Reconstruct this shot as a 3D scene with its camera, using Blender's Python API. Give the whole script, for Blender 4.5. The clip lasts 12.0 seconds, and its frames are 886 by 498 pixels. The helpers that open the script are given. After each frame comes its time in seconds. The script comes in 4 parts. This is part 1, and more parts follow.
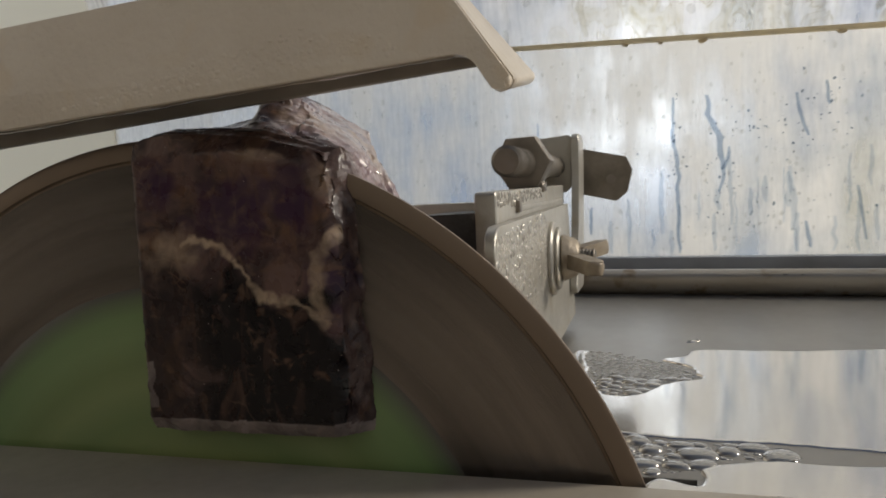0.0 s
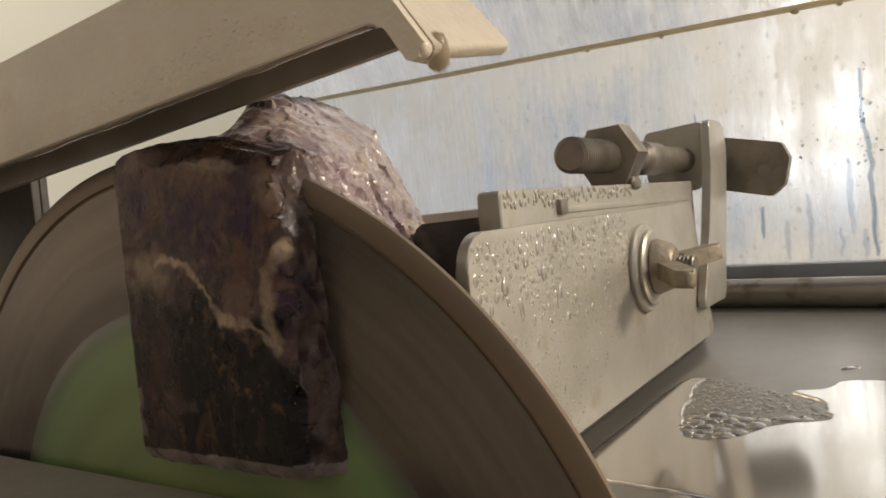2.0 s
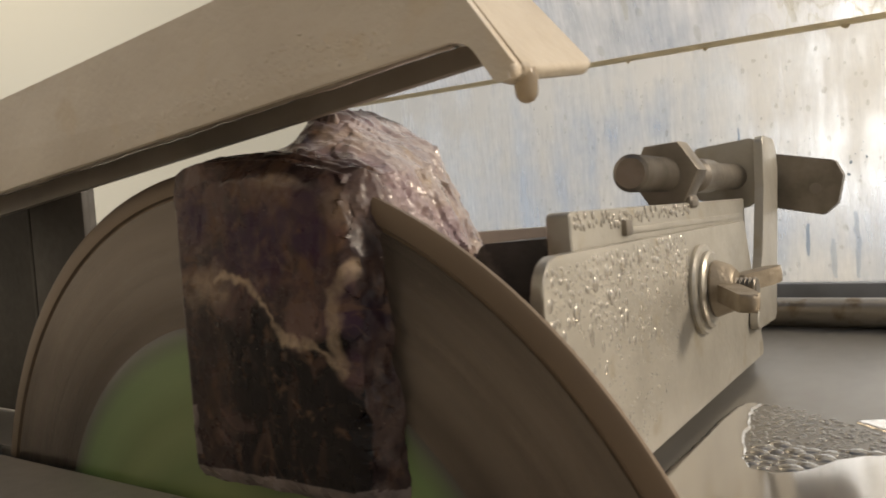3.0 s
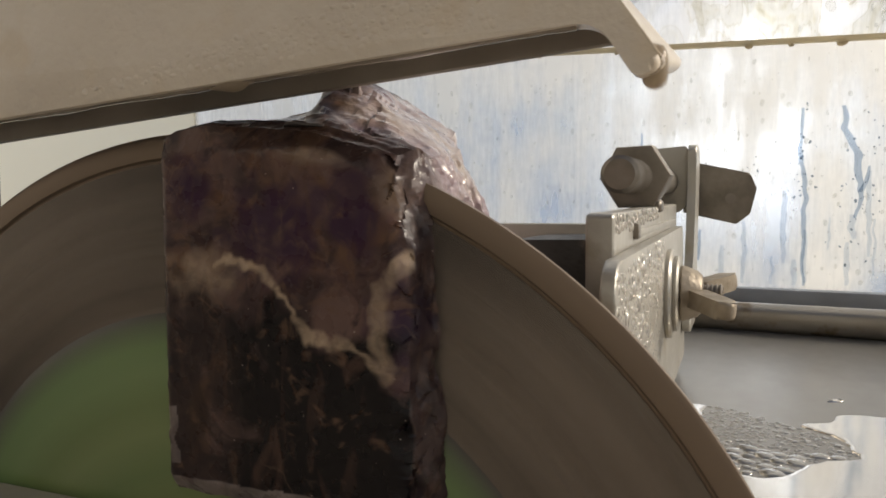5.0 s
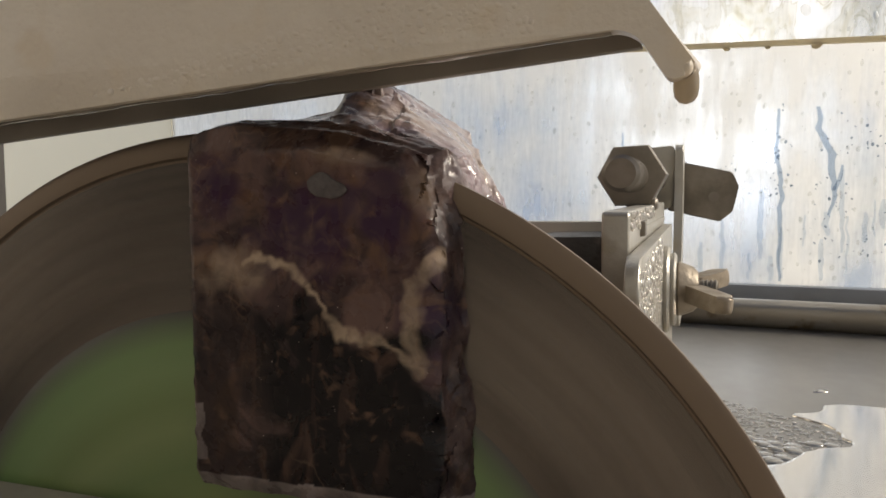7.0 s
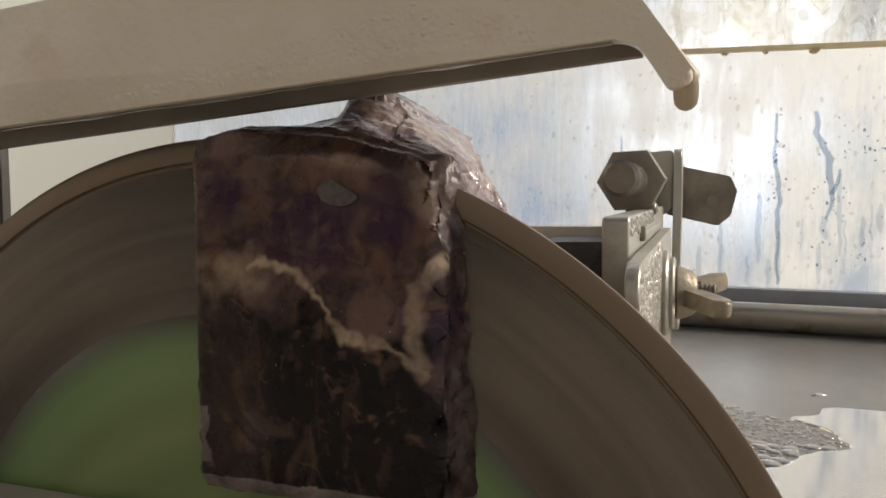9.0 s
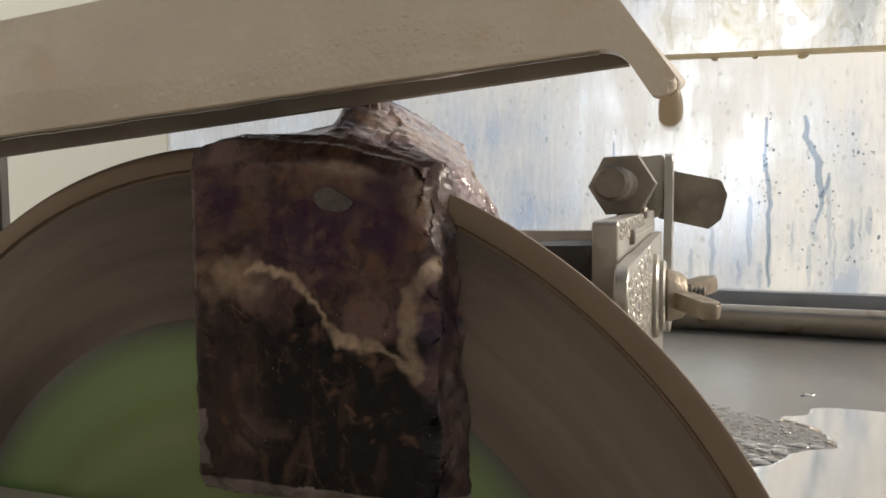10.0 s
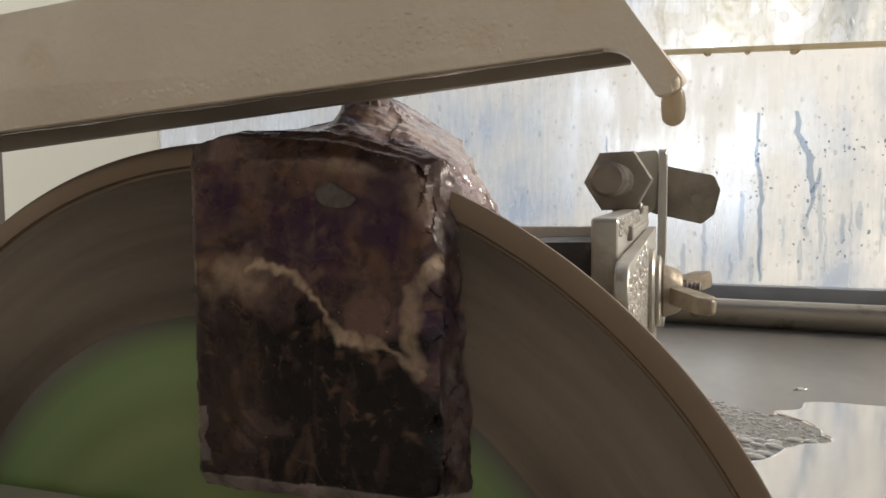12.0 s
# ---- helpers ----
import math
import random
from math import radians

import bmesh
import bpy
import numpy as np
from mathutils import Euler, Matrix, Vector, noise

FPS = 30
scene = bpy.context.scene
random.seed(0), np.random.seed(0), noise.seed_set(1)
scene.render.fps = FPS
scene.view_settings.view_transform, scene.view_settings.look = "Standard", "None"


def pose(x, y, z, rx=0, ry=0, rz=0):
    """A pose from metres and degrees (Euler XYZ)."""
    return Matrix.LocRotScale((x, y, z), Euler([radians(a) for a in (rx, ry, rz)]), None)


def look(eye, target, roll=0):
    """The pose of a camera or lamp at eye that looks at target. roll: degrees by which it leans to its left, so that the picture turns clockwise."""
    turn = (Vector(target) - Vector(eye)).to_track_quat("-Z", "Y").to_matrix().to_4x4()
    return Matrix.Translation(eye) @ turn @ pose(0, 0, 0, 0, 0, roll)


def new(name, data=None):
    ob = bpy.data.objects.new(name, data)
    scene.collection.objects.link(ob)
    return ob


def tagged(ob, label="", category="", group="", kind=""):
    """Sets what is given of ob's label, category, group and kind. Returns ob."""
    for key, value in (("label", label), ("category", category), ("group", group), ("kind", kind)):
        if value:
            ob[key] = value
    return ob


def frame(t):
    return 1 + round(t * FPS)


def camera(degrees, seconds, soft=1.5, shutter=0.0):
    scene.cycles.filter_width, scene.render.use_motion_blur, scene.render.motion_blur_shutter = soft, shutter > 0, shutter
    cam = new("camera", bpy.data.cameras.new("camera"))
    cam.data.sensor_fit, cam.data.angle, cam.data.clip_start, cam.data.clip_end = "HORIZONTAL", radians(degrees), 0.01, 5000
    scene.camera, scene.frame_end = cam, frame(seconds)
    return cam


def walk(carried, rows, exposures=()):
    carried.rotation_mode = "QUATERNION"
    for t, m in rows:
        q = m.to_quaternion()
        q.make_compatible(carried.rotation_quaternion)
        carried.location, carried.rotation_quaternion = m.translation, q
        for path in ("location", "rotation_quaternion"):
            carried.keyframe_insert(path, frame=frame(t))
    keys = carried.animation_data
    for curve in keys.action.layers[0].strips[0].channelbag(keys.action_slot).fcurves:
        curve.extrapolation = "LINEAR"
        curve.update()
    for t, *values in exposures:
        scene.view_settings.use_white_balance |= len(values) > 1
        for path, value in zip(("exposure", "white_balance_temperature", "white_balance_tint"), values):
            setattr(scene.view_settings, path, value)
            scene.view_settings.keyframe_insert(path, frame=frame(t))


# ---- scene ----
cam = camera(60.87, 12.0, 1.6, 0.5)
# seconds, eye x y z, yaw, pitch, roll; the blade stands on the plane y = 0, the table top is z = 0
PATH = [
    (0, 0.12886, -0.17033, 0.06786, 16.82, -4.40, 2.70),
    (0.5, 0.13831, -0.15680, 0.06456, 21.54, -4.38, 3.29),
    (1, 0.14588, -0.14686, 0.06373, 26.78, -3.44, 4.69),
    (1.5, 0.15511, -0.12860, 0.06154, 31.10, -2.87, 5.21),
    (2, 0.16755, -0.11898, 0.06125, 34.07, -2.09, 5.55),
    (2.5, 0.16701, -0.11753, 0.06231, 35.88, -1.80, 5.18),
    (3, 0.15638, -0.12115, 0.06572, 35.41, -1.63, 4.49),
    (3.2, 0.15145, -0.12487, 0.06654, 35.13, -1.58, 3.77),
    (4.8, 0.11785, -0.13036, 0.06999, 23.49, -3.69, 0.54),
    (5, 0.11237, -0.13008, 0.06981, 22.86, -3.64, 0.40),
    (5.5, 0.10674, -0.13436, 0.06829, 21.31, -3.75, 0.36),
    (6, 0.10495, -0.13545, 0.06691, 20.55, -3.95, 0.39),
    (6.5, 0.10383, -0.13677, 0.06888, 20.31, -3.91, 0.46),
    (7, 0.10270, -0.13817, 0.06995, 20.24, -3.78, 0.48),
    (9, 0.10250, -0.14008, 0.07058, 20.10, -3.60, 0.39),
    (9.5, 0.10451, -0.14124, 0.07040, 19.89, -3.55, 0.35),
    (10, 0.10403, -0.14317, 0.07077, 19.72, -3.26, 0.67),
    (10.5, 0.10242, -0.14372, 0.07223, 19.57, -3.46, 0.38),
    (11, 0.10222, -0.14402, 0.07134, 19.51, -3.69, 0.42),
    (11.5, 0.10208, -0.14437, 0.07225, 19.33, -3.75, 0.55),
    (12, 0.10183, -0.14418, 0.07159, 18.92, -3.78, 0.62),
]
EXPOSURES = [(0, -0.12, 6300, 10), (1.0, -0.08, 6700, 11), (2.5, 0.18, 7100, 12), (3.2, 0.15, 7100, 12), (5.0, 0.33, 6500, 11), (12, 0.33, 6500, 11)]
walk(cam, [(t, pose(x, y, z, 0, 0, yaw) @ pose(0, 0, 0, 90 + pitch, 0, 0) @ pose(0, 0, 0, 0, 0, -roll)) for t, x, y, z, yaw, pitch, roll in PATH], EXPOSURES)

# ---- light ----
world = bpy.data.worlds.new("sky")
scene.world = world
world.use_nodes = True
wn = world.node_tree
sky = wn.nodes.new("ShaderNodeTexSky")
sky.sky_type, sky.sun_disc = "NISHITA", False
sky.sun_elevation, sky.sun_rotation = radians(30), radians(66)
wn.links.new(sky.outputs[0], wn.nodes["Background"].inputs[0])
wn.nodes["Background"].inputs[1].default_value = 0.07
sun = new("sun", bpy.data.lights.new("sun", "SUN"))
sun.data.energy, sun.data.angle, sun.data.color = 2.1, radians(12), (1.0, 0.91, 0.78)
sun.matrix_basis = look((2.0, 0.9, 1.25), (0, 0, 0))


# ---- materials ----
def material(name, color, rough=0.5, metal=0.0, second=None, scale=40.0, bump=0.0, bump_scale=300.0, spots=None, spot_scale=150.0,
             coat=0.0, stretch=(1, 1, 1), rough_var=0.15, amount=(0.35, 0.7)):
    m = bpy.data.materials.new(name)
    m.use_nodes = True
    n, l = m.node_tree.nodes, m.node_tree.links
    b = n["Principled BSDF"]
    b.inputs["Metallic"].default_value = metal
    b.inputs["Coat Weight"].default_value = coat
    b.inputs["Coat Roughness"].default_value = 0.08
    co = n.new("ShaderNodeTexCoord")
    mp = n.new("ShaderNodeMapping")
    mp.inputs["Scale"].default_value = stretch
    l.new(co.outputs["Object"], mp.inputs[0])
    t = n.new("ShaderNodeTexNoise")
    t.inputs["Scale"].default_value, t.inputs["Detail"].default_value = scale, 8
    l.new(mp.outputs[0], t.inputs["Vector"])
    r = n.new("ShaderNodeMapRange")
    r.inputs["From Min"].default_value, r.inputs["From Max"].default_value = amount
    l.new(t.outputs["Fac"], r.inputs[0])
    mix = n.new("ShaderNodeMix")
    mix.data_type = "RGBA"
    mix.inputs["A"].default_value = (*color, 1)
    mix.inputs["B"].default_value = (*(second or [c * 0.72 for c in color]), 1)
    l.new(r.outputs[0], mix.inputs["Factor"])
    out = mix.outputs["Result"]
    fine = n.new("ShaderNodeTexNoise")
    fine.inputs["Scale"].default_value, fine.inputs["Detail"].default_value = bump_scale, 6
    l.new(mp.outputs[0], fine.inputs["Vector"])
    if spots:
        v = n.new("ShaderNodeTexNoise")
        v.inputs["Scale"].default_value, v.inputs["Detail"].default_value = spot_scale, 3
        l.new(co.outputs["Object"], v.inputs["Vector"])
        q = n.new("ShaderNodeMapRange")
        q.inputs["From Min"].default_value, q.inputs["From Max"].default_value = 0.6, 0.7
        l.new(v.outputs["Fac"], q.inputs[0])
        mix2 = n.new("ShaderNodeMix")
        mix2.data_type = "RGBA"
        l.new(q.outputs[0], mix2.inputs["Factor"])
        l.new(out, mix2.inputs["A"])
        mix2.inputs["B"].default_value = (*spots, 1)
        out = mix2.outputs["Result"]
    l.new(out, b.inputs["Base Color"])
    rr = n.new("ShaderNodeMapRange")
    rr.inputs["To Min"].default_value, rr.inputs["To Max"].default_value = max(rough - rough_var, 0.02), min(rough + rough_var, 1)
    l.new(fine.outputs["Fac"], rr.inputs[0])
    l.new(rr.outputs[0], b.inputs["Roughness"])
    if bump:
        bp = n.new("ShaderNodeBump")
        bp.inputs["Strength"].default_value, bp.inputs["Distance"].default_value = 0.6, bump
        l.new(fine.outputs["Fac"], bp.inputs["Height"])
        l.new(bp.outputs[0], b.inputs["Normal"])
    return m


GUARD_PAINT = material("guard_paint", (0.79, 0.71, 0.605), 0.42, 0.0, (0.64, 0.56, 0.465), 22, 0.0008, 420, (0.70, 0.60, 0.475), 55, 0.25)
FLAP_PAINT = material("flap_paint", (0.64, 0.56, 0.45), 0.45, 0.0, (0.50, 0.42, 0.32), 70, 0.0007, 420, (0.34, 0.27, 0.19), 110, 0.2)
# Colour darkened for shade inside the guard channel, also on the handle's hole disc.
SHADED_INSIDE = material("shaded_inside", (0.32, 0.285, 0.245), 0.38, 0.1, (0.22, 0.19, 0.16), 40, 0.0002)
STEEL = material("vise_steel", (0.52, 0.49, 0.43), 0.38, 0.5, (0.41, 0.385, 0.335), 45, 0.0003, 420, (0.41, 0.365, 0.285), 70)
BOLT_STEEL = material("bolt_steel", (0.31, 0.275, 0.235), 0.40, 0.8, (0.19, 0.165, 0.135), 90, 0.0001, 700)
WORN_NUT = material("worn_nut", (0.37, 0.31, 0.235), 0.46, 0.45, (0.22, 0.175, 0.125), 160, 0.0006, 420)
HANGER_PAINT = material("hanger_paint", (0.075, 0.066, 0.056), 0.55, 0.0, (0.05, 0.044, 0.038), 40, 0.0002)
RUBBER = material("rubber", (0.032, 0.030, 0.029), 0.5, 0.0, (0.06, 0.055, 0.05), 90, 0.0006, 350, (0.13, 0.115, 0.10), 120)
RAIL = material("rail_metal", (0.42, 0.40, 0.37), 0.33, 0.7, (0.25, 0.21, 0.16), 30, 0.0001, 300, (0.2, 0.15, 0.1), 70, 0.0, (0.2, 1, 1))
TABLE = material("table_metal", (0.29, 0.275, 0.25), 0.36, 0.5, (0.22, 0.205, 0.182), 14, 0.00005, 160, (0.26, 0.24, 0.215), 30, 0.05, (1, 0.5, 1), 0.05)
TABLE_PAINT = material("table_paint", (0.42, 0.375, 0.305), 0.52, 0.1, (0.34, 0.295, 0.235), 18, 0.0002, 250, (0.36, 0.325, 0.27), 35)
GASKET = material("gasket", (0.27, 0.29, 0.33), 0.45, 0.0, (0.20, 0.21, 0.23), 40)
DARK_WOOD = material("dark_wood", (0.085, 0.078, 0.070), 0.75, 0.0, (0.05, 0.046, 0.042), 9, 0.001, 60, stretch=(1, 1, 0.15))
PLASTER = material("plaster", (0.60, 0.57, 0.51), 0.8, 0.0, (0.54, 0.51, 0.45), 2.5, 0.001, 60)
CONCRETE = material("concrete", (0.32, 0.31, 0.29), 0.85, 0.0, (0.25, 0.24, 0.22), 3, 0.002, 40)
SLURRY = material("slurry", (0.33, 0.285, 0.235), 0.12, 0.0, (0.28, 0.24, 0.20), 200, 0, coat=0.6)


def wet_film():
    m = material("water_film", (0.65, 0.61, 0.555), 0.12, 0.85, (0.57, 0.53, 0.48), 30, 0.00003, 90, coat=1.0, rough_var=0.04, stretch=(1, 0.35, 1))
    return m


def water():
    m = bpy.data.materials.new("water")
    m.use_nodes = True
    b = m.node_tree.nodes["Principled BSDF"]
    b.inputs["Base Color"].default_value = (0.86, 0.86, 0.84, 1)
    b.inputs["Roughness"].default_value = 0.03
    b.inputs["IOR"].default_value = 1.33
    b.inputs["Transmission Weight"].default_value = 1.0
    return m


def blade_steel():
    """Spun steel: rings about the axle, worn patches, a coarser diamond rim."""
    m = material("blade_steel", (0.218, 0.187, 0.162), 0.27, 0.8, (0.138, 0.116, 0.099), 26, 0.00006, 500, (0.31, 0.285, 0.26), 45)
    n, l = m.node_tree.nodes, m.node_tree.links
    b = n["Principled BSDF"]
    co = next(x for x in n if x.type == "TEX_COORD")
    sep = n.new("ShaderNodeSeparateXYZ")
    l.new(co.outputs["Object"], sep.inputs[0])
    comb = n.new("ShaderNodeCombineXYZ")
    l.new(sep.outputs["X"], comb.inputs["X"])
    l.new(sep.outputs["Z"], comb.inputs["Z"])
    ln = n.new("ShaderNodeVectorMath")
    ln.operation = "LENGTH"
    l.new(comb.outputs[0], ln.inputs[0])
    ring = n.new("ShaderNodeTexNoise")
    ring.noise_dimensions = "1D"
    ring.inputs["Scale"].default_value, ring.inputs["Detail"].default_value = 60, 4
    l.new(ln.outputs["Value"], ring.inputs["W"])
    rr = n.new("ShaderNodeMapRange")
    rr.inputs["From Min"].default_value, rr.inputs["From Max"].default_value = 0.3, 0.7
    rr.inputs["To Min"].default_value, rr.inputs["To Max"].default_value = 0.78, 1.18
    l.new(ring.outputs["Fac"], rr.inputs[0])
    src = b.inputs["Base Color"].links[0].from_socket
    mul = n.new("ShaderNodeMix")
    mul.data_type, mul.blend_type = "RGBA", "MULTIPLY"
    mul.inputs["Factor"].default_value = 1
    l.new(src, mul.inputs["A"])
    l.new(rr.outputs[0], mul.inputs["B"])
    l.new(mul.outputs["Result"], b.inputs["Base Color"])
    return m


def label_green():
    """Green printed disc, its edge fading into the steel; all rings, as it spins."""
    m = bpy.data.materials.new("label_green")
    m.use_nodes = True
    n, l = m.node_tree.nodes, m.node_tree.links
    b = n["Principled BSDF"]
    co = n.new("ShaderNodeTexCoord")
    sep = n.new("ShaderNodeSeparateXYZ")
    l.new(co.outputs["Object"], sep.inputs[0])
    comb = n.new("ShaderNodeCombineXYZ")
    l.new(sep.outputs["X"], comb.inputs["X"])
    l.new(sep.outputs["Z"], comb.inputs["Z"])
    ln = n.new("ShaderNodeVectorMath")
    ln.operation = "LENGTH"
    l.new(comb.outputs[0], ln.inputs[0])
    ramp = n.new("ShaderNodeValToRGB")
    mr = n.new("ShaderNodeMapRange")
    mr.inputs["From Min"].default_value, mr.inputs["From Max"].default_value = 0.03, 0.0885
    l.new(ln.outputs["Value"], mr.inputs[0])
    l.new(mr.outputs[0], ramp.inputs[0])
    el = ramp.color_ramp.elements
    el[0].position, el[0].color = 0.0, (0.33, 0.36, 0.15, 1)
    el[1].position, el[1].color = 1.0, (0.075, 0.07, 0.062, 1)
    for p, c in ((0.40, (0.19, 0.255, 0.10, 1)), (0.55, (0.24, 0.30, 0.125, 1)), (0.66, (0.19, 0.255, 0.095, 1)), (0.78, (0.20, 0.29, 0.115, 1)), (0.88, (0.17, 0.265, 0.10, 1))):
        e = el.new(p)
        e.color = c
    l.new(ramp.outputs[0], b.inputs["Base Color"])
    b.inputs["Roughness"].default_value = 0.3
    b.inputs["Coat Weight"].default_value = 0.6
    b.inputs["Coat Roughness"].default_value = 0.25
    return m


def amethyst():
    """Cut amethyst: dark violet and brown, cream bands where the vein attribute says, a pale rough skin where skin says."""
    m = bpy.data.materials.new("amethyst")
    m.use_nodes = True
    n, l = m.node_tree.nodes, m.node_tree.links
    b = n["Principled BSDF"]
    co = n.new("ShaderNodeTexCoord")

    def noisy(scale, detail=6, distortion=0.0):
        t = n.new("ShaderNodeTexNoise")
        t.inputs["Scale"].default_value, t.inputs["Detail"].default_value, t.inputs["Distortion"].default_value = scale, detail, distortion
        l.new(co.outputs["Object"], t.inputs["Vector"])
        return t.outputs["Fac"]

    def ranged(s, a, c, lo=0.0, hi=1.0):
        r = n.new("ShaderNodeMapRange")
        for k, v in zip(("From Min", "From Max", "To Min", "To Max"), (a, c, lo, hi)):
            r.inputs[k].default_value = v
        l.new(s, r.inputs[0])
        return r.outputs[0]

    def mixed(f, a, c):
        x = n.new("ShaderNodeMix")
        x.data_type = "RGBA"
        l.new(f, x.inputs["Factor"])
        for k, v in (("A", a), ("B", c)):
            if isinstance(v, tuple):
                x.inputs[k].default_value = (*v, 1)
            else:
                l.new(v, x.inputs[k])
        return x.outputs["Result"]

    def attr(name):
        a = n.new("ShaderNodeAttribute")
        a.attribute_name = name
        return a.outputs["Fac"]

    def times(a, c):
        x = n.new("ShaderNodeMath")
        x.operation = "MULTIPLY"
        for k, v in enumerate((a, c)):
            l.new(v, x.inputs[k])
        return x.outputs[0]

    violet, umber_shade = attr("violet"), attr("umber_shade")
    col = mixed(ranged(noisy(55, 7, 1.2), 0.40, 0.60), (0.140, 0.086, 0.074), (0.050, 0.030, 0.030))
    col = mixed(ranged(noisy(34, 8, 2.0), 0.50, 0.60), col, (0.130, 0.072, 0.046))
    col = mixed(ranged(noisy(170, 7, 1.5), 0.52, 0.66, 0.0, 0.7), col, (0.030, 0.018, 0.022))
    col = mixed(times(violet, ranged(noisy(110, 6, 1.0), 0.36, 0.54)), col, (0.046, 0.021, 0.044))
    # Near-black stone zone; also the shade painted on the recess, pit and top.
    col = mixed(times(umber_shade, ranged(noisy(60, 8, 2.2), 0.27, 0.41)), col, (0.0070, 0.0048, 0.0058))
    col = mixed(ranged(noisy(105, 8, 2.0), 0.58, 0.70, 0.0, 0.75), col, (0.135, 0.078, 0.052))
    streaks = n.new("ShaderNodeMapping")
    streaks.inputs["Scale"].default_value = (1, 1, 0.3)
    streaks.inputs["Rotation"].default_value = (0, 0.35, 0)
    l.new(co.outputs["Object"], streaks.inputs[0])
    flow = n.new("ShaderNodeTexNoise")
    flow.inputs["Scale"].default_value, flow.inputs["Detail"].default_value, flow.inputs["Distortion"].default_value = 170, 7, 1.2
    l.new(streaks.outputs[0], flow.inputs["Vector"])
    col = mixed(ranged(flow.outputs["Fac"], 0.56, 0.70, 0.0, 0.65), col, (0.098, 0.054, 0.040))
    crack = n.new("ShaderNodeTexVoronoi")
    crack.feature = "DISTANCE_TO_EDGE"
    crack.inputs["Scale"].default_value = 75
    bent = n.new("ShaderNodeVectorMath")
    warp = n.new("ShaderNodeTexNoise")
    warp.inputs["Scale"].default_value, warp.inputs["Detail"].default_value = 90, 6
    l.new(co.outputs["Object"], warp.inputs["Vector"])
    size = n.new("ShaderNodeVectorMath")
    size.operation = "SCALE"
    size.inputs["Scale"].default_value = 0.016
    l.new(warp.outputs["Color"], size.inputs[0])
    l.new(co.outputs["Object"], bent.inputs[0])
    l.new(size.outputs[0], bent.inputs[1])
    l.new(bent.outputs[0], crack.inputs["Vector"])
    col = mixed(times(ranged(crack.outputs["Distance"], 0.0, 0.03, 0.4, 0.0), ranged(noisy(65, 3), 0.50, 0.64)), col, (0.20, 0.13, 0.09))
    col = mixed(ranged(noisy(800, 2), 0.755, 0.79), col, (0.36, 0.29, 0.25))
    col = mixed(times(attr("vein"), ranged(noisy(210, 6, 0.8), 0.3, 0.55, 0.4, 1.0)), col, (0.46, 0.345, 0.245))
    col = mixed(times(attr("pale"), ranged(noisy(160, 6, 0.8), 0.3, 0.6, 0.45, 1.0)), col, (0.30, 0.25, 0.235))
    skin = mixed(ranged(noisy(80, 7, 0.8), 0.4, 0.62), (0.46, 0.385, 0.36), (0.27, 0.20, 0.19))
    skin = mixed(ranged(noisy(60, 5, 1.0), 0.55, 0.66), skin, (0.36, 0.27, 0.20))
    skin = mixed(ranged(noisy(33, 4), 0.50, 0.64), skin, (0.28, 0.20, 0.22))
    rough_skin = attr("skin")
    col = mixed(rough_skin, col, skin)
    l.new(col, b.inputs["Base Color"])
    l.new(ranged(noisy(240, 4), 0.3, 0.7, 0.16, 0.46), b.inputs["Roughness"])
    b.inputs["Specular IOR Level"].default_value = 0.24
    l.new(ranged(rough_skin, 0.1, 0.7, 0.04, 1.0), b.inputs["Coat Weight"])
    b.inputs["Coat Roughness"].default_value = 0.07
    bp = n.new("ShaderNodeBump")
    bp.inputs["Distance"].default_value = 0.00045
    l.new(ranged(rough_skin, 0.0, 0.7, 0.26, 0.9), bp.inputs["Strength"])
    shard = n.new("ShaderNodeTexVoronoi")
    shard.feature = "F1"
    shard.inputs["Scale"].default_value = 330
    l.new(bent.outputs[0], shard.inputs["Vector"])
    high_low = n.new("ShaderNodeMath")
    high_low.operation = "ADD"
    l.new(noisy(420, 5), high_low.inputs[0])
    l.new(shard.outputs["Distance"], high_low.inputs[1])
    l.new(high_low.outputs[0], bp.inputs["Height"])
    l.new(bp.outputs[0], b.inputs["Normal"])
    return m


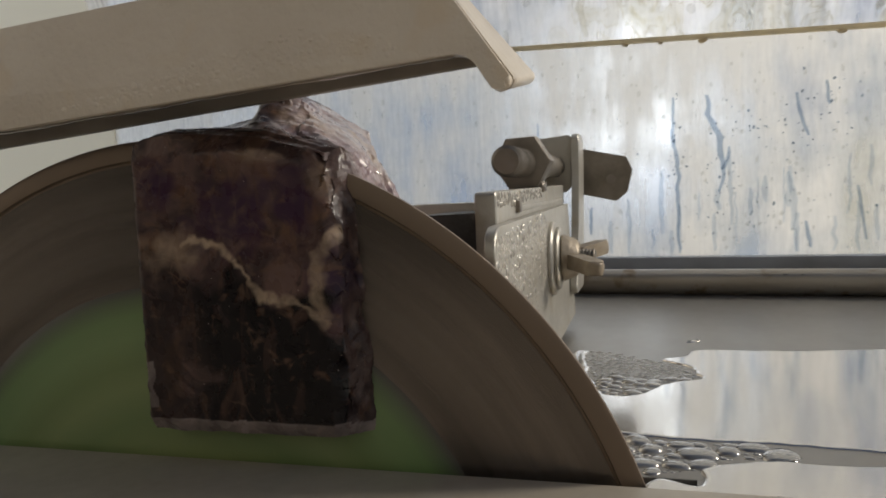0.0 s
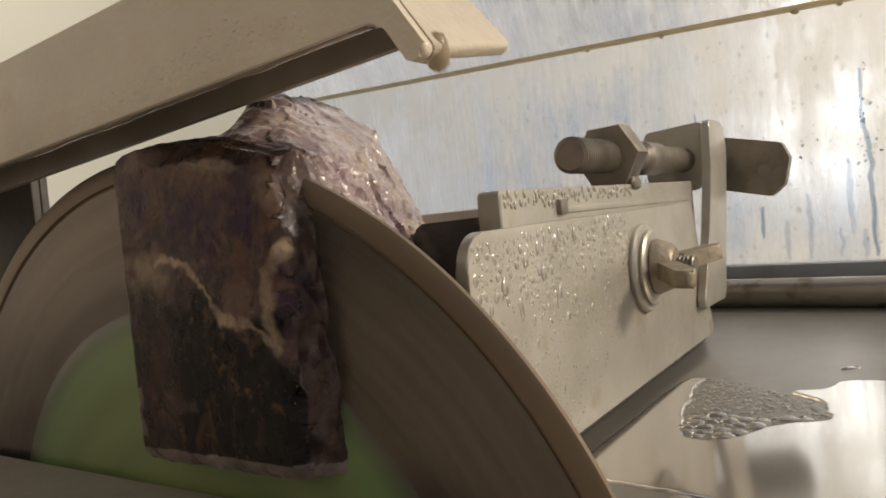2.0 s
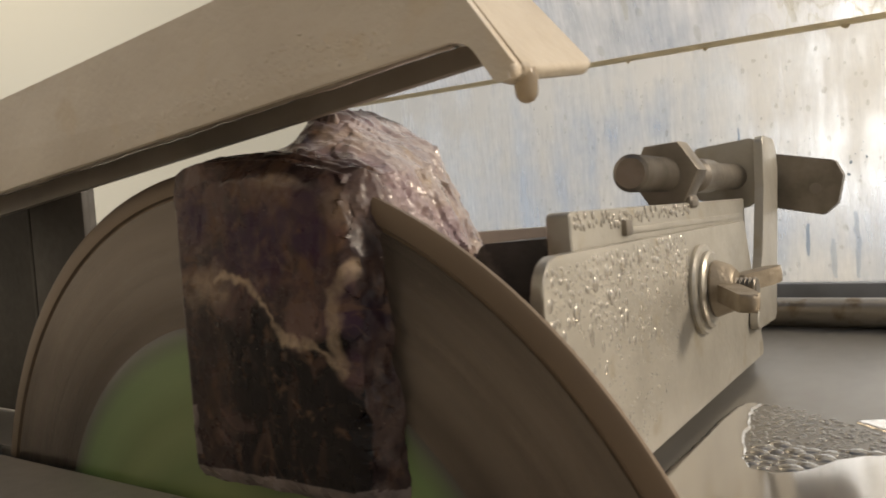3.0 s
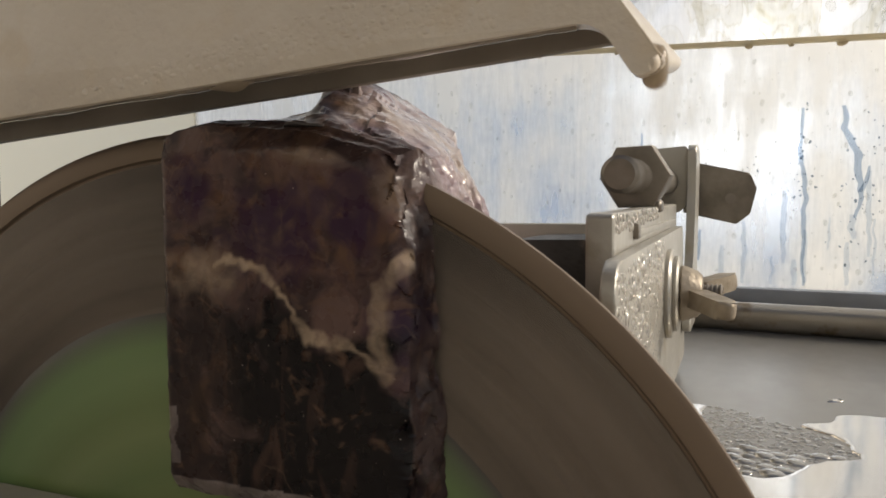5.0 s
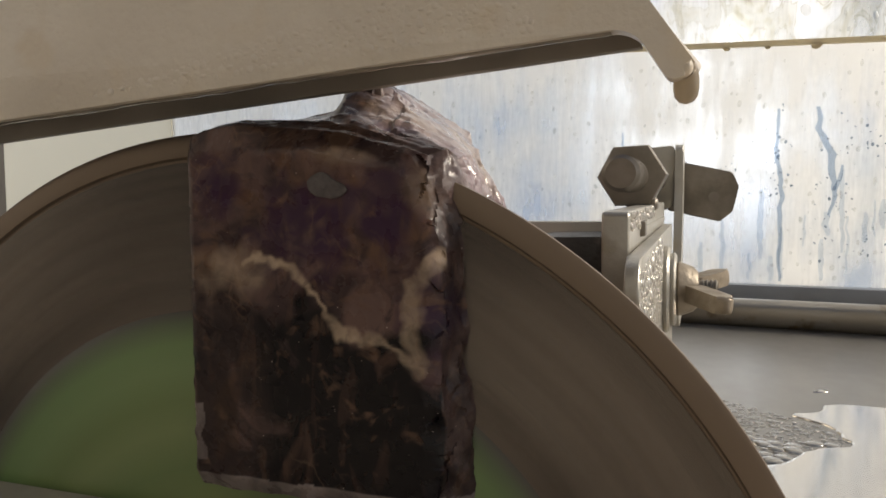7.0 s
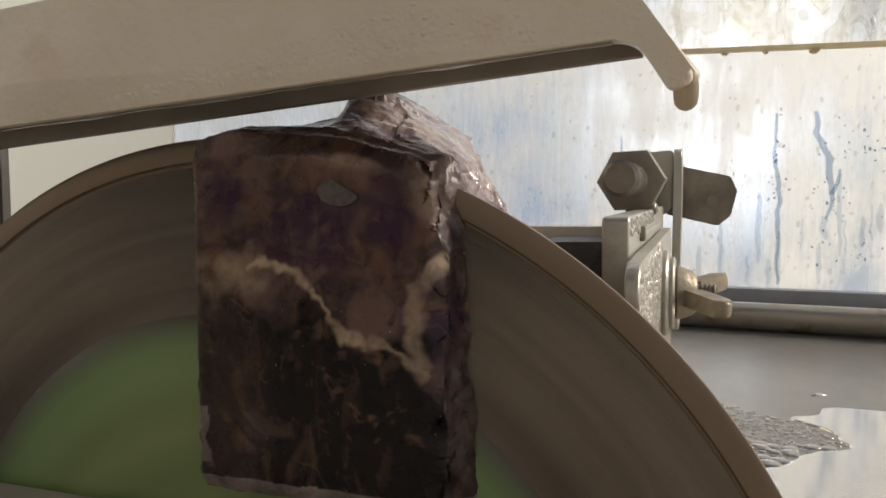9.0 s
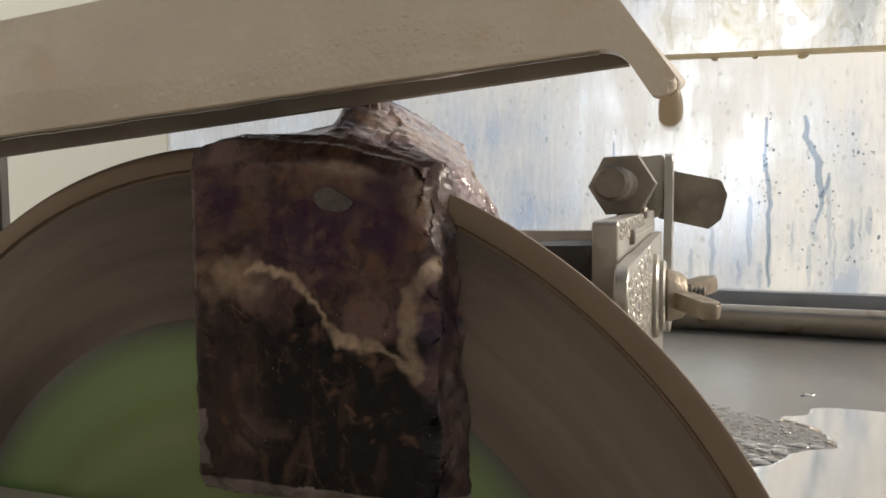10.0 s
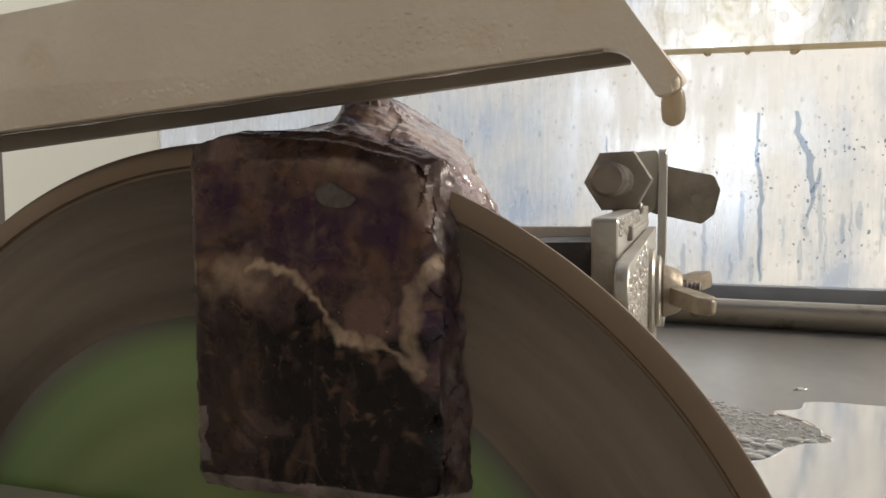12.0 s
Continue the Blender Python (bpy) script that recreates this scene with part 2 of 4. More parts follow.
def fogged_pane(misted=True):
    """Wet, limed clear plastic: fog that scatters the daylight, thinner where water has run."""
    m = bpy.data.materials.new("fogged_pane")
    m.use_nodes = True
    n, l = m.node_tree.nodes, m.node_tree.links
    n.remove(n["Principled BSDF"])
    co = n.new("ShaderNodeTexCoord")
    mp = n.new("ShaderNodeMapping")
    mp.inputs["Scale"].default_value = (1, 1, 0.18)
    l.new(co.outputs["Object"], mp.inputs[0])
    a = n.new("ShaderNodeTexNoise")
    a.inputs["Scale"].default_value, a.inputs["Detail"].default_value = 60, 5
    l.new(mp.outputs[0], a.inputs["Vector"])
    c = n.new("ShaderNodeTexNoise")
    c.inputs["Scale"].default_value, c.inputs["Detail"].default_value = 22, 8
    l.new(co.outputs["Object"], c.inputs["Vector"])
    s = n.new("ShaderNodeMath")
    s.operation = "ADD"
    l.new(a.outputs["Fac"], s.inputs[0])
    l.new(c.outputs["Fac"], s.inputs[1])
    r = n.new("ShaderNodeMapRange")
    r.inputs["From Min"].default_value, r.inputs["From Max"].default_value = 0.75, 1.25
    r.inputs["To Min"].default_value, r.inputs["To Max"].default_value = 0.12, 0.84
    fine = n.new("ShaderNodeTexNoise")
    fine.inputs["Scale"].default_value, fine.inputs["Detail"].default_value = 260, 4
    l.new(mp.outputs[0], fine.inputs["Vector"])
    fs = n.new("ShaderNodeMath")
    fs.operation = "MULTIPLY_ADD"
    fs.inputs[1].default_value, fs.inputs[2].default_value = 0.45, -0.225
    l.new(fine.outputs["Fac"], fs.inputs[0])
    sep = n.new("ShaderNodeSeparateXYZ")
    l.new(co.outputs["Object"], sep.inputs[0])
    mist = n.new("ShaderNodeMapRange")
    mist.inputs["From Min"].default_value, mist.inputs["From Max"].default_value = 0.118, 0.150
    mist.inputs["To Max"].default_value = 0.22 if misted else 0.0
    l.new(sep.outputs["Z"], mist.inputs[0])
    high_mist = n.new("ShaderNodeMath")
    high_mist.operation = "ADD"
    l.new(fs.outputs[0], high_mist.inputs[0])
    l.new(mist.outputs[0], high_mist.inputs[1])
    both = n.new("ShaderNodeMath")
    both.operation = "ADD"
    l.new(s.outputs[0], both.inputs[0])
    l.new(high_mist.outputs[0], both.inputs[1])
    l.new(both.outputs[0], r.inputs[0])
    clear = n.new("ShaderNodeBsdfTransparent")
    clear.inputs[0].default_value = (0.97, 0.98, 0.98, 1)
    fog = n.new("ShaderNodeBsdfTranslucent")
    fog.inputs[0].default_value = (0.95, 0.925, 0.87, 1)
    mx = n.new("ShaderNodeMixShader")
    l.new(r.outputs[0], mx.inputs[0])
    l.new(clear.outputs[0], mx.inputs[1])
    l.new(fog.outputs[0], mx.inputs[2])
    gl = n.new("ShaderNodeBsdfGlossy")
    gl.inputs["Roughness"].default_value = 0.12
    mg = n.new("ShaderNodeMixShader")
    mg.inputs[0].default_value = 0.04
    l.new(mx.outputs[0], mg.inputs[1])
    l.new(gl.outputs[0], mg.inputs[2])
    l.new(mg.outputs[0], n["Material Output"].inputs["Surface"])
    return m


def run_pane():
    """The upper pane: clear wavy runs between limed, yellowish water."""
    m = fogged_pane(False)
    m.name = "run_pane"
    n, l = m.node_tree.nodes, m.node_tree.links
    co = next(x for x in n if x.type == "TEX_COORD")
    mp = n.new("ShaderNodeMapping")
    mp.inputs["Scale"].default_value = (0.7, 1, 0.34)
    l.new(co.outputs["Object"], mp.inputs[0])
    t = n.new("ShaderNodeTexNoise")
    t.inputs["Scale"].default_value, t.inputs["Detail"].default_value, t.inputs["Distortion"].default_value = 75, 4, 1.6
    l.new(mp.outputs[0], t.inputs["Vector"])
    ramp = n.new("ShaderNodeValToRGB")
    el = ramp.color_ramp.elements
    el[0].position, el[0].color = 0.34, (0.80, 0.77, 0.67, 1)
    el[1].position, el[1].color = 0.60, (1.0, 1.0, 1.0, 1)
    for at, tint in ((0.42, (0.95, 0.94, 0.90, 1)), (0.49, (0.93, 0.92, 0.88, 1)), (0.515, (0.72, 0.69, 0.60, 1)), (0.535, (1.0, 1.0, 0.98, 1))):
        e = el.new(at)
        e.color = tint
    l.new(t.outputs["Fac"], ramp.inputs[0])
    sep = n.new("ShaderNodeSeparateXYZ")
    l.new(co.outputs["Object"], sep.inputs[0])
    wet = n.new("ShaderNodeMapRange")
    wet.inputs["From Min"].default_value, wet.inputs["From Max"].default_value = 0.03, 0.11
    l.new(sep.outputs["X"], wet.inputs[0])
    mix = n.new("ShaderNodeMix")
    mix.data_type = "RGBA"
    mix.inputs["A"].default_value = (0.93, 0.92, 0.90, 1)
    l.new(wet.outputs[0], mix.inputs["Factor"])
    l.new(ramp.outputs[0], mix.inputs["B"])
    for x in n:
        if x.type in ("BSDF_TRANSPARENT", "BSDF_TRANSLUCENT"):
            l.new(mix.outputs["Result"], x.inputs[0])
    return m


def milky_panel():
    """Cream plastic that glows through with the daylight behind it."""
    m = material("milky_panel", (0.90, 0.80, 0.62), 0.5, 0.0, (0.86, 0.74, 0.55), 5)
    n, l = m.node_tree.nodes, m.node_tree.links
    t = n.new("ShaderNodeBsdfTranslucent")
    t.inputs[0].default_value = (0.99, 0.94, 0.82, 1)
    mx = n.new("ShaderNodeMixShader")
    mx.inputs[0].default_value = 0.92
    l.new(n["Principled BSDF"].outputs[0], mx.inputs[1])
    l.new(t.outputs[0], mx.inputs[2])
    l.new(mx.outputs[0], n["Material Output"].inputs["Surface"])
    return m


def trail_water(name="trail_water", tint=(0.50, 0.58, 0.68)):
    """Run water on the pane: clear, slightly tinted."""
    m = bpy.data.materials.new(name)
    m.use_nodes = True
    n, l = m.node_tree.nodes, m.node_tree.links
    n.remove(n["Principled BSDF"])
    tr = n.new("ShaderNodeBsdfTransparent")
    tr.inputs[0].default_value = (*tint, 1)
    gl = n.new("ShaderNodeBsdfGlossy")
    gl.inputs["Roughness"].default_value = 0.08
    mg = n.new("ShaderNodeMixShader")
    mg.inputs[0].default_value = 0.06
    l.new(tr.outputs[0], mg.inputs[1])
    l.new(gl.outputs[0], mg.inputs[2])
    l.new(mg.outputs[0], n["Material Output"].inputs["Surface"])
    return m


def lit_through(name="slurry_drop", tint=(0.66, 0.58, 0.46), rough=0.12):
    """Thin slurry or old sealant, which lets some light through."""
    m = material(name, (0.52, 0.45, 0.36), rough, 0.0, (0.45, 0.39, 0.31), 200, coat=0.4)
    n, l = m.node_tree.nodes, m.node_tree.links
    t = n.new("ShaderNodeBsdfTranslucent")
    t.inputs[0].default_value = (*tint, 1)
    mx = n.new("ShaderNodeMixShader")
    mx.inputs[0].default_value = 0.62
    l.new(n["Principled BSDF"].outputs[0], mx.inputs[1])
    l.new(t.outputs[0], mx.inputs[2])
    l.new(mx.outputs[0], n["Material Output"].inputs["Surface"])
    return m


def daylight():
    """Glowing blurred brightness outside: pale sky, bluish and cream patches, an added hot spot."""
    m = bpy.data.materials.new("daylight")
    m.use_nodes = True
    n, l = m.node_tree.nodes, m.node_tree.links
    n.remove(n["Principled BSDF"])
    co = n.new("ShaderNodeTexCoord")
    t = n.new("ShaderNodeTexNoise")
    t.inputs["Scale"].default_value, t.inputs["Detail"].default_value = 4.5, 3
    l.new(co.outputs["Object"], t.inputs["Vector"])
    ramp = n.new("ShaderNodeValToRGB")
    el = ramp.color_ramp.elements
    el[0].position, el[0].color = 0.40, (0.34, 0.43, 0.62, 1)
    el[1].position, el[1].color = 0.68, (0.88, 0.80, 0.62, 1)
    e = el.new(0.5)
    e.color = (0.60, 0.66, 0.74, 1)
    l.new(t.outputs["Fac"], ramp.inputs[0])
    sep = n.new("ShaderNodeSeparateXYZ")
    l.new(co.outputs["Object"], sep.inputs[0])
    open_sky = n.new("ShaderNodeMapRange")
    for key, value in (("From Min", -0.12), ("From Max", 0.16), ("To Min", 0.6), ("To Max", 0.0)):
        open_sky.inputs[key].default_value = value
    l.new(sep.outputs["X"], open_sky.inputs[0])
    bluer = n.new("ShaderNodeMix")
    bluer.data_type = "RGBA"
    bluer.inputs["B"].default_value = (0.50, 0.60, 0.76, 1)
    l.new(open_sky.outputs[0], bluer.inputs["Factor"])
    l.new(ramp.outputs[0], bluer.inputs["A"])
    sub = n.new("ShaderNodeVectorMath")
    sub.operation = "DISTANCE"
    sub.inputs[1].default_value = HOT_PATCH
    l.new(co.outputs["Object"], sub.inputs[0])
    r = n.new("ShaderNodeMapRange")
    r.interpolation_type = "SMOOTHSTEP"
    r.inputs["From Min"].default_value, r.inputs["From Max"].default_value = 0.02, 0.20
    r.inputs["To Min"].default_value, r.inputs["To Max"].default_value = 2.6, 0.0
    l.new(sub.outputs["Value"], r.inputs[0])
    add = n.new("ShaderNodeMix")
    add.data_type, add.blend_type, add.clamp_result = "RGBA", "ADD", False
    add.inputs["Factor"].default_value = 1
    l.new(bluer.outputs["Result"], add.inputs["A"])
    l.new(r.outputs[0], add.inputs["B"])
    # Second glow added on the left to brighten the cream side panel.
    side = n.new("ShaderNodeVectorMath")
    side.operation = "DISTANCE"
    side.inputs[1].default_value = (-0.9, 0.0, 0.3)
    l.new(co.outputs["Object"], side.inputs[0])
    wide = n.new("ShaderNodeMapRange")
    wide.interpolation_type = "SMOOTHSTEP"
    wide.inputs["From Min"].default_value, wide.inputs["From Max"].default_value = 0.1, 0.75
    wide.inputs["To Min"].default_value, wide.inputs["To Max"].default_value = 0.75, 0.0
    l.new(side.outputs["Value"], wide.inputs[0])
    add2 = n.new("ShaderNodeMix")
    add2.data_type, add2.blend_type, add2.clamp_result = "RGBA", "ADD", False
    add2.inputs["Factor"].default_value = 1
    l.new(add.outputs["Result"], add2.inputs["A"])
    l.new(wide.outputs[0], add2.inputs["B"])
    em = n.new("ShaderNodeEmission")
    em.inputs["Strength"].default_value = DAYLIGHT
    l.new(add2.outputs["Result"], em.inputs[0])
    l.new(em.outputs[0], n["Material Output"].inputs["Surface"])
    return m


# Where the backdrop's added hot spot lies, and the strength of its glow.
HOT_PATCH, DAYLIGHT = (0.085, 0.0, 0.17), 0.61
WATER, FOAM, FILM, BLADE, GREEN, STONE = water(), material("foam", (0.105, 0.088, 0.082), 0.6, 0.0, (0.06, 0.048, 0.048), 500, 0.0004, 900), wet_film(), blade_steel(), label_green(), amethyst()
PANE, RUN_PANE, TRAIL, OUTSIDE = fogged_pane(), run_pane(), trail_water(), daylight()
MILKY, SLURRY_DROP = milky_panel(), lit_through()
SEALANT, FAINT = lit_through("sealant", (0.86, 0.79, 0.62), 0.5), trail_water("faint_run", (0.76, 0.81, 0.87))
HOOD_WATER = trail_water("hood_water", (0.89, 0.875, 0.82))
SPECK = trail_water("speck_water", (0.60, 0.65, 0.70))
DULL_DROP = trail_water("dull_drop", (0.91, 0.915, 0.91))
WET_STEEL = material("wet_steel", (0.47, 0.44, 0.39), 0.20, 0.5, (0.40, 0.37, 0.32), 45, 0, 300, coat=0.5, rough_var=0.04)
WET_TABLE = material("wet_table", (0.33, 0.315, 0.29), 0.08, 0.55, (0.30, 0.285, 0.26), 40, 0, 300, coat=1.0, rough_var=0.03)
RIM = material("diamond_rim", (0.235, 0.172, 0.122), 0.42, 0.5, (0.17, 0.13, 0.095), 60, 0.0001, 900)


# ---- building helpers ----
def part(name, bm, mat, parent=None, label="", smooth=True):
    me = bpy.data.meshes.new(name)
    bmesh.ops.recalc_face_normals(bm, faces=bm.faces)
    bm.to_mesh(me)
    bm.free()
    me.materials.append(mat)
    if smooth:
        me.polygons.foreach_set("use_smooth", [True] * len(me.polygons))
        me.set_sharp_from_angle(angle=radians(35))
    ob = new(name, me)
    if parent:
        ob.parent = parent
    if label:
        ob["label"] = label
    return ob


def thing(name, label, category, group="", kind=""):
    return tagged(new(name), label, category, group, kind)


def box(x0, x1, y0, y1, z0, z1, bevel=0.0, seg=2, bm=None):
    own = bmesh.new()
    bmesh.ops.create_cube(own, size=1)
    for v in own.verts:
        v.co = ((x0 + x1) / 2 + v.co.x * (x1 - x0), (y0 + y1) / 2 + v.co.y * (y1 - y0), (z0 + z1) / 2 + v.co.z * (z1 - z0))
    if bevel:
        bmesh.ops.bevel(own, geom=own.edges[:], offset=bevel, segments=seg, affect="EDGES", profile=0.6)
    return joined(bm, own)


def joined(bm, own):
    if bm is None:
        return own
    me = bpy.data.meshes.new("tmp")
    own.to_mesh(me)
    own.free()
    bm.from_mesh(me)
    bpy.data.meshes.remove(me)
    return bm


def prism(outline, depth0, depth1, axis="y", bevel=0.0, seg=2, bm=None):
    """A flat outline (a, b) given depth: axis y takes (x, z), x takes (y, z), z takes (x, y)."""
    own = bmesh.new()
    place = {"y": lambda a, b, d: (a, d, b), "x": lambda a, b, d: (d, a, b), "z": lambda a, b, d: (a, b, d)}[axis]
    lo = [own.verts.new(place(a, b, depth0)) for a, b in outline]
    hi = [own.verts.new(place(a, b, depth1)) for a, b in outline]
    k = len(outline)
    caps = [own.faces.new(lo), own.faces.new(hi[::-1])]
    for i in range(k):
        own.faces.new((lo[i], hi[i], hi[(i + 1) % k], lo[(i + 1) % k]))
    if bevel:
        edges = [e for f in caps for e in f.edges]
        bmesh.ops.bevel(own, geom=edges, offset=bevel, segments=seg, affect="EDGES", profile=0.6)
    bmesh.ops.recalc_face_normals(own, faces=own.faces)
    return joined(bm, own)


def rounded(points, radii, steps=6):
    """An outline with its corners rounded, one radius a corner."""
    out = []
    k = len(points)
    for i, (p, r) in enumerate(zip(points, radii)):
        p = Vector(p)
        if r <= 0:
            out.append(tuple(p))
            continue
        a, b = (Vector(points[i - 1]) - p).normalized(), (Vector(points[(i + 1) % k]) - p).normalized()
        half = a.angle(b) / 2
        d = r / math.tan(half)
        c = p + (a + b).normalized() * (r / math.sin(half))
        s, e = p + a * d - c, p + b * d - c
        turn = s.angle_signed(e)
        for j in range(steps + 1):
            w = -turn * j / steps
            out.append((c.x + s.x * math.cos(w) - s.y * math.sin(w), c.y + s.x * math.sin(w) + s.y * math.cos(w)))
    return out


def lathe(profile, axis="y", seg=48, at=(0, 0, 0), bm=None, ends=True):
    """Turn a profile of (along, radius) about an axis."""
    own = bmesh.new()
    rings = []
    for d, r in profile:
        ring = []
        for i in range(seg):
            a = 2 * math.pi * i / seg
            c, s = r * math.cos(a), r * math.sin(a)
            ring.append(own.verts.new({"y": (c, d, s), "x": (d, c, s), "z": (c, s, d)}[axis]))
        rings.append(ring)
    for p, q in zip(rings, rings[1:]):
        for i in range(seg):
            own.faces.new((p[i], p[(i + 1) % seg], q[(i + 1) % seg], q[i]))
    if ends:
        own.faces.new(rings[0])
        own.faces.new(rings[-1][::-1])
    for v in own.verts:
        v.co += Vector(at)
    bmesh.ops.recalc_face_normals(own, faces=own.faces)
    return joined(bm, own)


def dome_field(spots, name, mat, label, category, group=""):
    """Many small flattened water domes in one mesh: spots of (matrix, radius, height)."""
    verts, faces = [], []
    seg, lev = 12, 4
    for m, r, h, squash in spots:
        base = len(verts)
        for j in range(lev):
            a = j / lev * math.pi / 2
            for i in range(seg):
                w = 2 * math.pi * i / seg
                k = 1 + 0.12 * math.sin(2 * w + r * 9e4)
                verts.append(m @ Vector((r * k * math.cos(a) * math.cos(w), r * k * squash * math.cos(a) * math.sin(w), h * math.sin(a))))
        verts.append(m @ Vector((0, 0, h)))
        for j in range(lev - 1):
            for i in range(seg):
                p, q = base + j * seg + i, base + j * seg + (i + 1) % seg
                faces.append((p, q, q + seg, p + seg))
        top = base + (lev - 1) * seg
        for i in range(seg):
            faces.append((top + i, top + (i + 1) % seg, base + lev * seg))
        faces.append(tuple(base + i for i in reversed(range(seg))))
    me = bpy.data.meshes.new(name)
    me.from_pydata([tuple(v) for v in verts], [], faces)
    me.materials.append(mat)
    me.polygons.foreach_set("use_smooth", [True] * len(me.polygons))
    me.set_sharp_from_angle(angle=radians(60))
    return tagged(new(name, me), label, category or "splatter", group, "stuff")


def inside(p, poly):
    hit, k = False, len(poly)
    for i in range(k):
        (x0, y0), (x1, y1) = poly[i], poly[(i + 1) % k]
        if (y0 > p[1]) != (y1 > p[1]) and p[0] < (x1 - x0) * (p[1] - y0) / (y1 - y0) + x0:
            hit = not hit
    return hit


def packed(poly, sizes, tries, gap=0.9):
    """Circles that lie side by side within an outline, large ones first."""
    xs, ys = [p[0] for p in poly], [p[1] for p in poly]
    found = []
    for size in sizes:
        for _ in range(tries):
            x, y = random.uniform(min(xs), max(xs)), random.uniform(min(ys), max(ys))
            r = size * random.uniform(0.8, 1.2)
            if inside((x, y), poly) and all((x - a) ** 2 + (y - b) ** 2 > (gap * (r + c)) ** 2 for a, b, c in found):
                found.append((x, y, r))
    return found


# ---- setting ----
ground = part("ground", box(-60, 60, -60, 60, -1.0, -0.9), CONCRETE, smooth=False)
tagged(ground, "grey concrete yard floor under the saw bench", "ground", kind="structure")
# Unseen walls and fence, added to bounce fill and shape the blade's reflections.
bounce_wall_behind = part("bounce_wall_behind", box(-1.92, 3.2, -1.62, -1.5, 0.38, 2.6), PLASTER, smooth=False)
fence = part("fence", box(-1.79, -0.16, -1.60, -1.52, -0.9, 0.38), DARK_WOOD, smooth=False)
low_bounce_wall = part("bounce_wall_low", box(-0.158, 3.2, -1.62, -1.5, -0.9, 0.378), PLASTER, smooth=False)
tagged(low_bounce_wall, "unseen low cream plaster wall added for the blade to mirror", "wall", kind="structure")
tagged(fence, "unseen dark board fence added to darken the blade's reflections", "fence", kind="structure")
tagged(bounce_wall_behind, "unseen sunlit cream plaster wall added to bounce warm fill", "wall", kind="structure")
bounce_wall_side = part("bounce_wall_side", box(-1.92, -1.8, -1.5, 2.0, -0.9, 2.6), PLASTER, smooth=False)
tagged(bounce_wall_side, "unseen cream plaster wall added to bounce light from the left", "wall", kind="structure")
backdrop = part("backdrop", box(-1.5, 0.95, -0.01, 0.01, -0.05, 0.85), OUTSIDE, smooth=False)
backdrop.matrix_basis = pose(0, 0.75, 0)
tagged(backdrop, "glowing card for the blurred daylight beyond the splash shield", "backdrop", kind="structure")

# ---- saw table ----
table = thing("saw_table", "wet grey metal saw table with a blade slot", "table")
slot0, slot1, slotx0, slotx1 = -0.0035, 0.0045, -0.136, 0.1335
part("front_top", box(-0.5, 0.55, -0.32, slot0, -0.006, 0.0008, 0.0008), TABLE_PAINT, table, "dull beige front half of the table")
top = box(-0.5, 0.55, slot1, 0.315, -0.006, 0, 0.0008)
box(slotx1, 0.55, slot0 - 0.0004, slot1 + 0.0004, -0.0062, -0.0002, 0, 2, top)
box(-0.5, slotx0, slot0 - 0.0004, slot1 + 0.0004, -0.0062, -0.0002, 0, 2, top)
part("table_top", top, TABLE, table)
part("tank", box(-0.48, 0.53, -0.30, 0.30, -0.30, -0.2, 0.004), TABLE, table)
for sx in (-0.48, 0.53):
    part("tank_side", box(sx - 0.002, sx + 0.002, -0.30, 0.30, -0.2, -0.0065), TABLE, table)
for sy in (-0.30, 0.30):
    part("tank_side", box(-0.478, 0.528, sy - 0.002, sy + 0.002, -0.2, -0.0065), TABLE, table)
for lx in (-0.44, 0.49):
    for ly in (-0.26, 0.26):
        part("leg", box(lx - 0.02, lx + 0.02, ly - 0.02, ly + 0.02, -0.9, -0.3, 0.002), TABLE, table)

# ---- splash shield at the back ----
WALL0, WALL1 = 0.3464, -0.1025
wall_turn = math.degrees(math.atan(WALL1))
shield = thing("splash_shield", "wet fogged clear plastic splash shield with run water", "splash shield")
shield.matrix_basis = pose(0, WALL0, 0, 0, 0, wall_turn)
pane = part("pane", prism([(-0.33, 0.0195), (0.62, 0.0195), (0.62, 0.1310), (-0.33, 0.1790)], 0, 0.003), PANE, shield, smooth=False)
hood = part("upper_pane", box(-0.33, 0.62, 0, 0.003, 0, 0.30), RUN_PANE, shield, "upper pane covered in runs of water", smooth=False)
hood.matrix_basis = pose(0, -0.002, 0.1634, 22, 3.0, 0)
cream = part("side_panel", box(-1.1, -0.331, 0, 0.004, 0.0, 0.6), MILKY, shield, "cream plastic side panel", smooth=False)
for p in (pane, hood):
    p.visible_shadow = False
trim_bar = part("trim", box(-0.36, 0.62, -0.004, -0.0005, -0.0016, 0.0016, 0.0010), SEALANT, shield, "thin tan seam strip")
trim_bar.matrix_basis = pose(0.0, 0, 0.1625, 0, 2.9, 0)
part("gasket", box(-0.34, 0.62, -0.006, 0.005, 0.0105, 0.0192, 0.0012), GASKET, shield, "blue-grey sealing strip")
part("sill", box(-0.34, 0.62, -0.022, 0.006, 0.0002, 0.0102, 0.001), RAIL, shield, "dull metal sill")

rail = thing("rail", "", "rail")
part("tube", lathe([(-0.018, 0.0072), (-0.0175, 0.0076), (0.5995, 0.0076), (0.6, 0.0072)], "x", 32), RAIL, rail)
for x in (-0.0205, 0.5985):
    part("end_cap", lathe([(x, 0.0070), (x + 0.0006, 0.0078), (x + 0.0034, 0.0078), (x + 0.004, 0.0072)], "x", 32), RAIL, rail, "dull metal end cap")
rail.matrix_basis = pose(0.06, 0.301, 0.0078, 0, 0, wall_turn)
tagged(rail, "dull stained metal tube lying along the table's back edge", "rail")

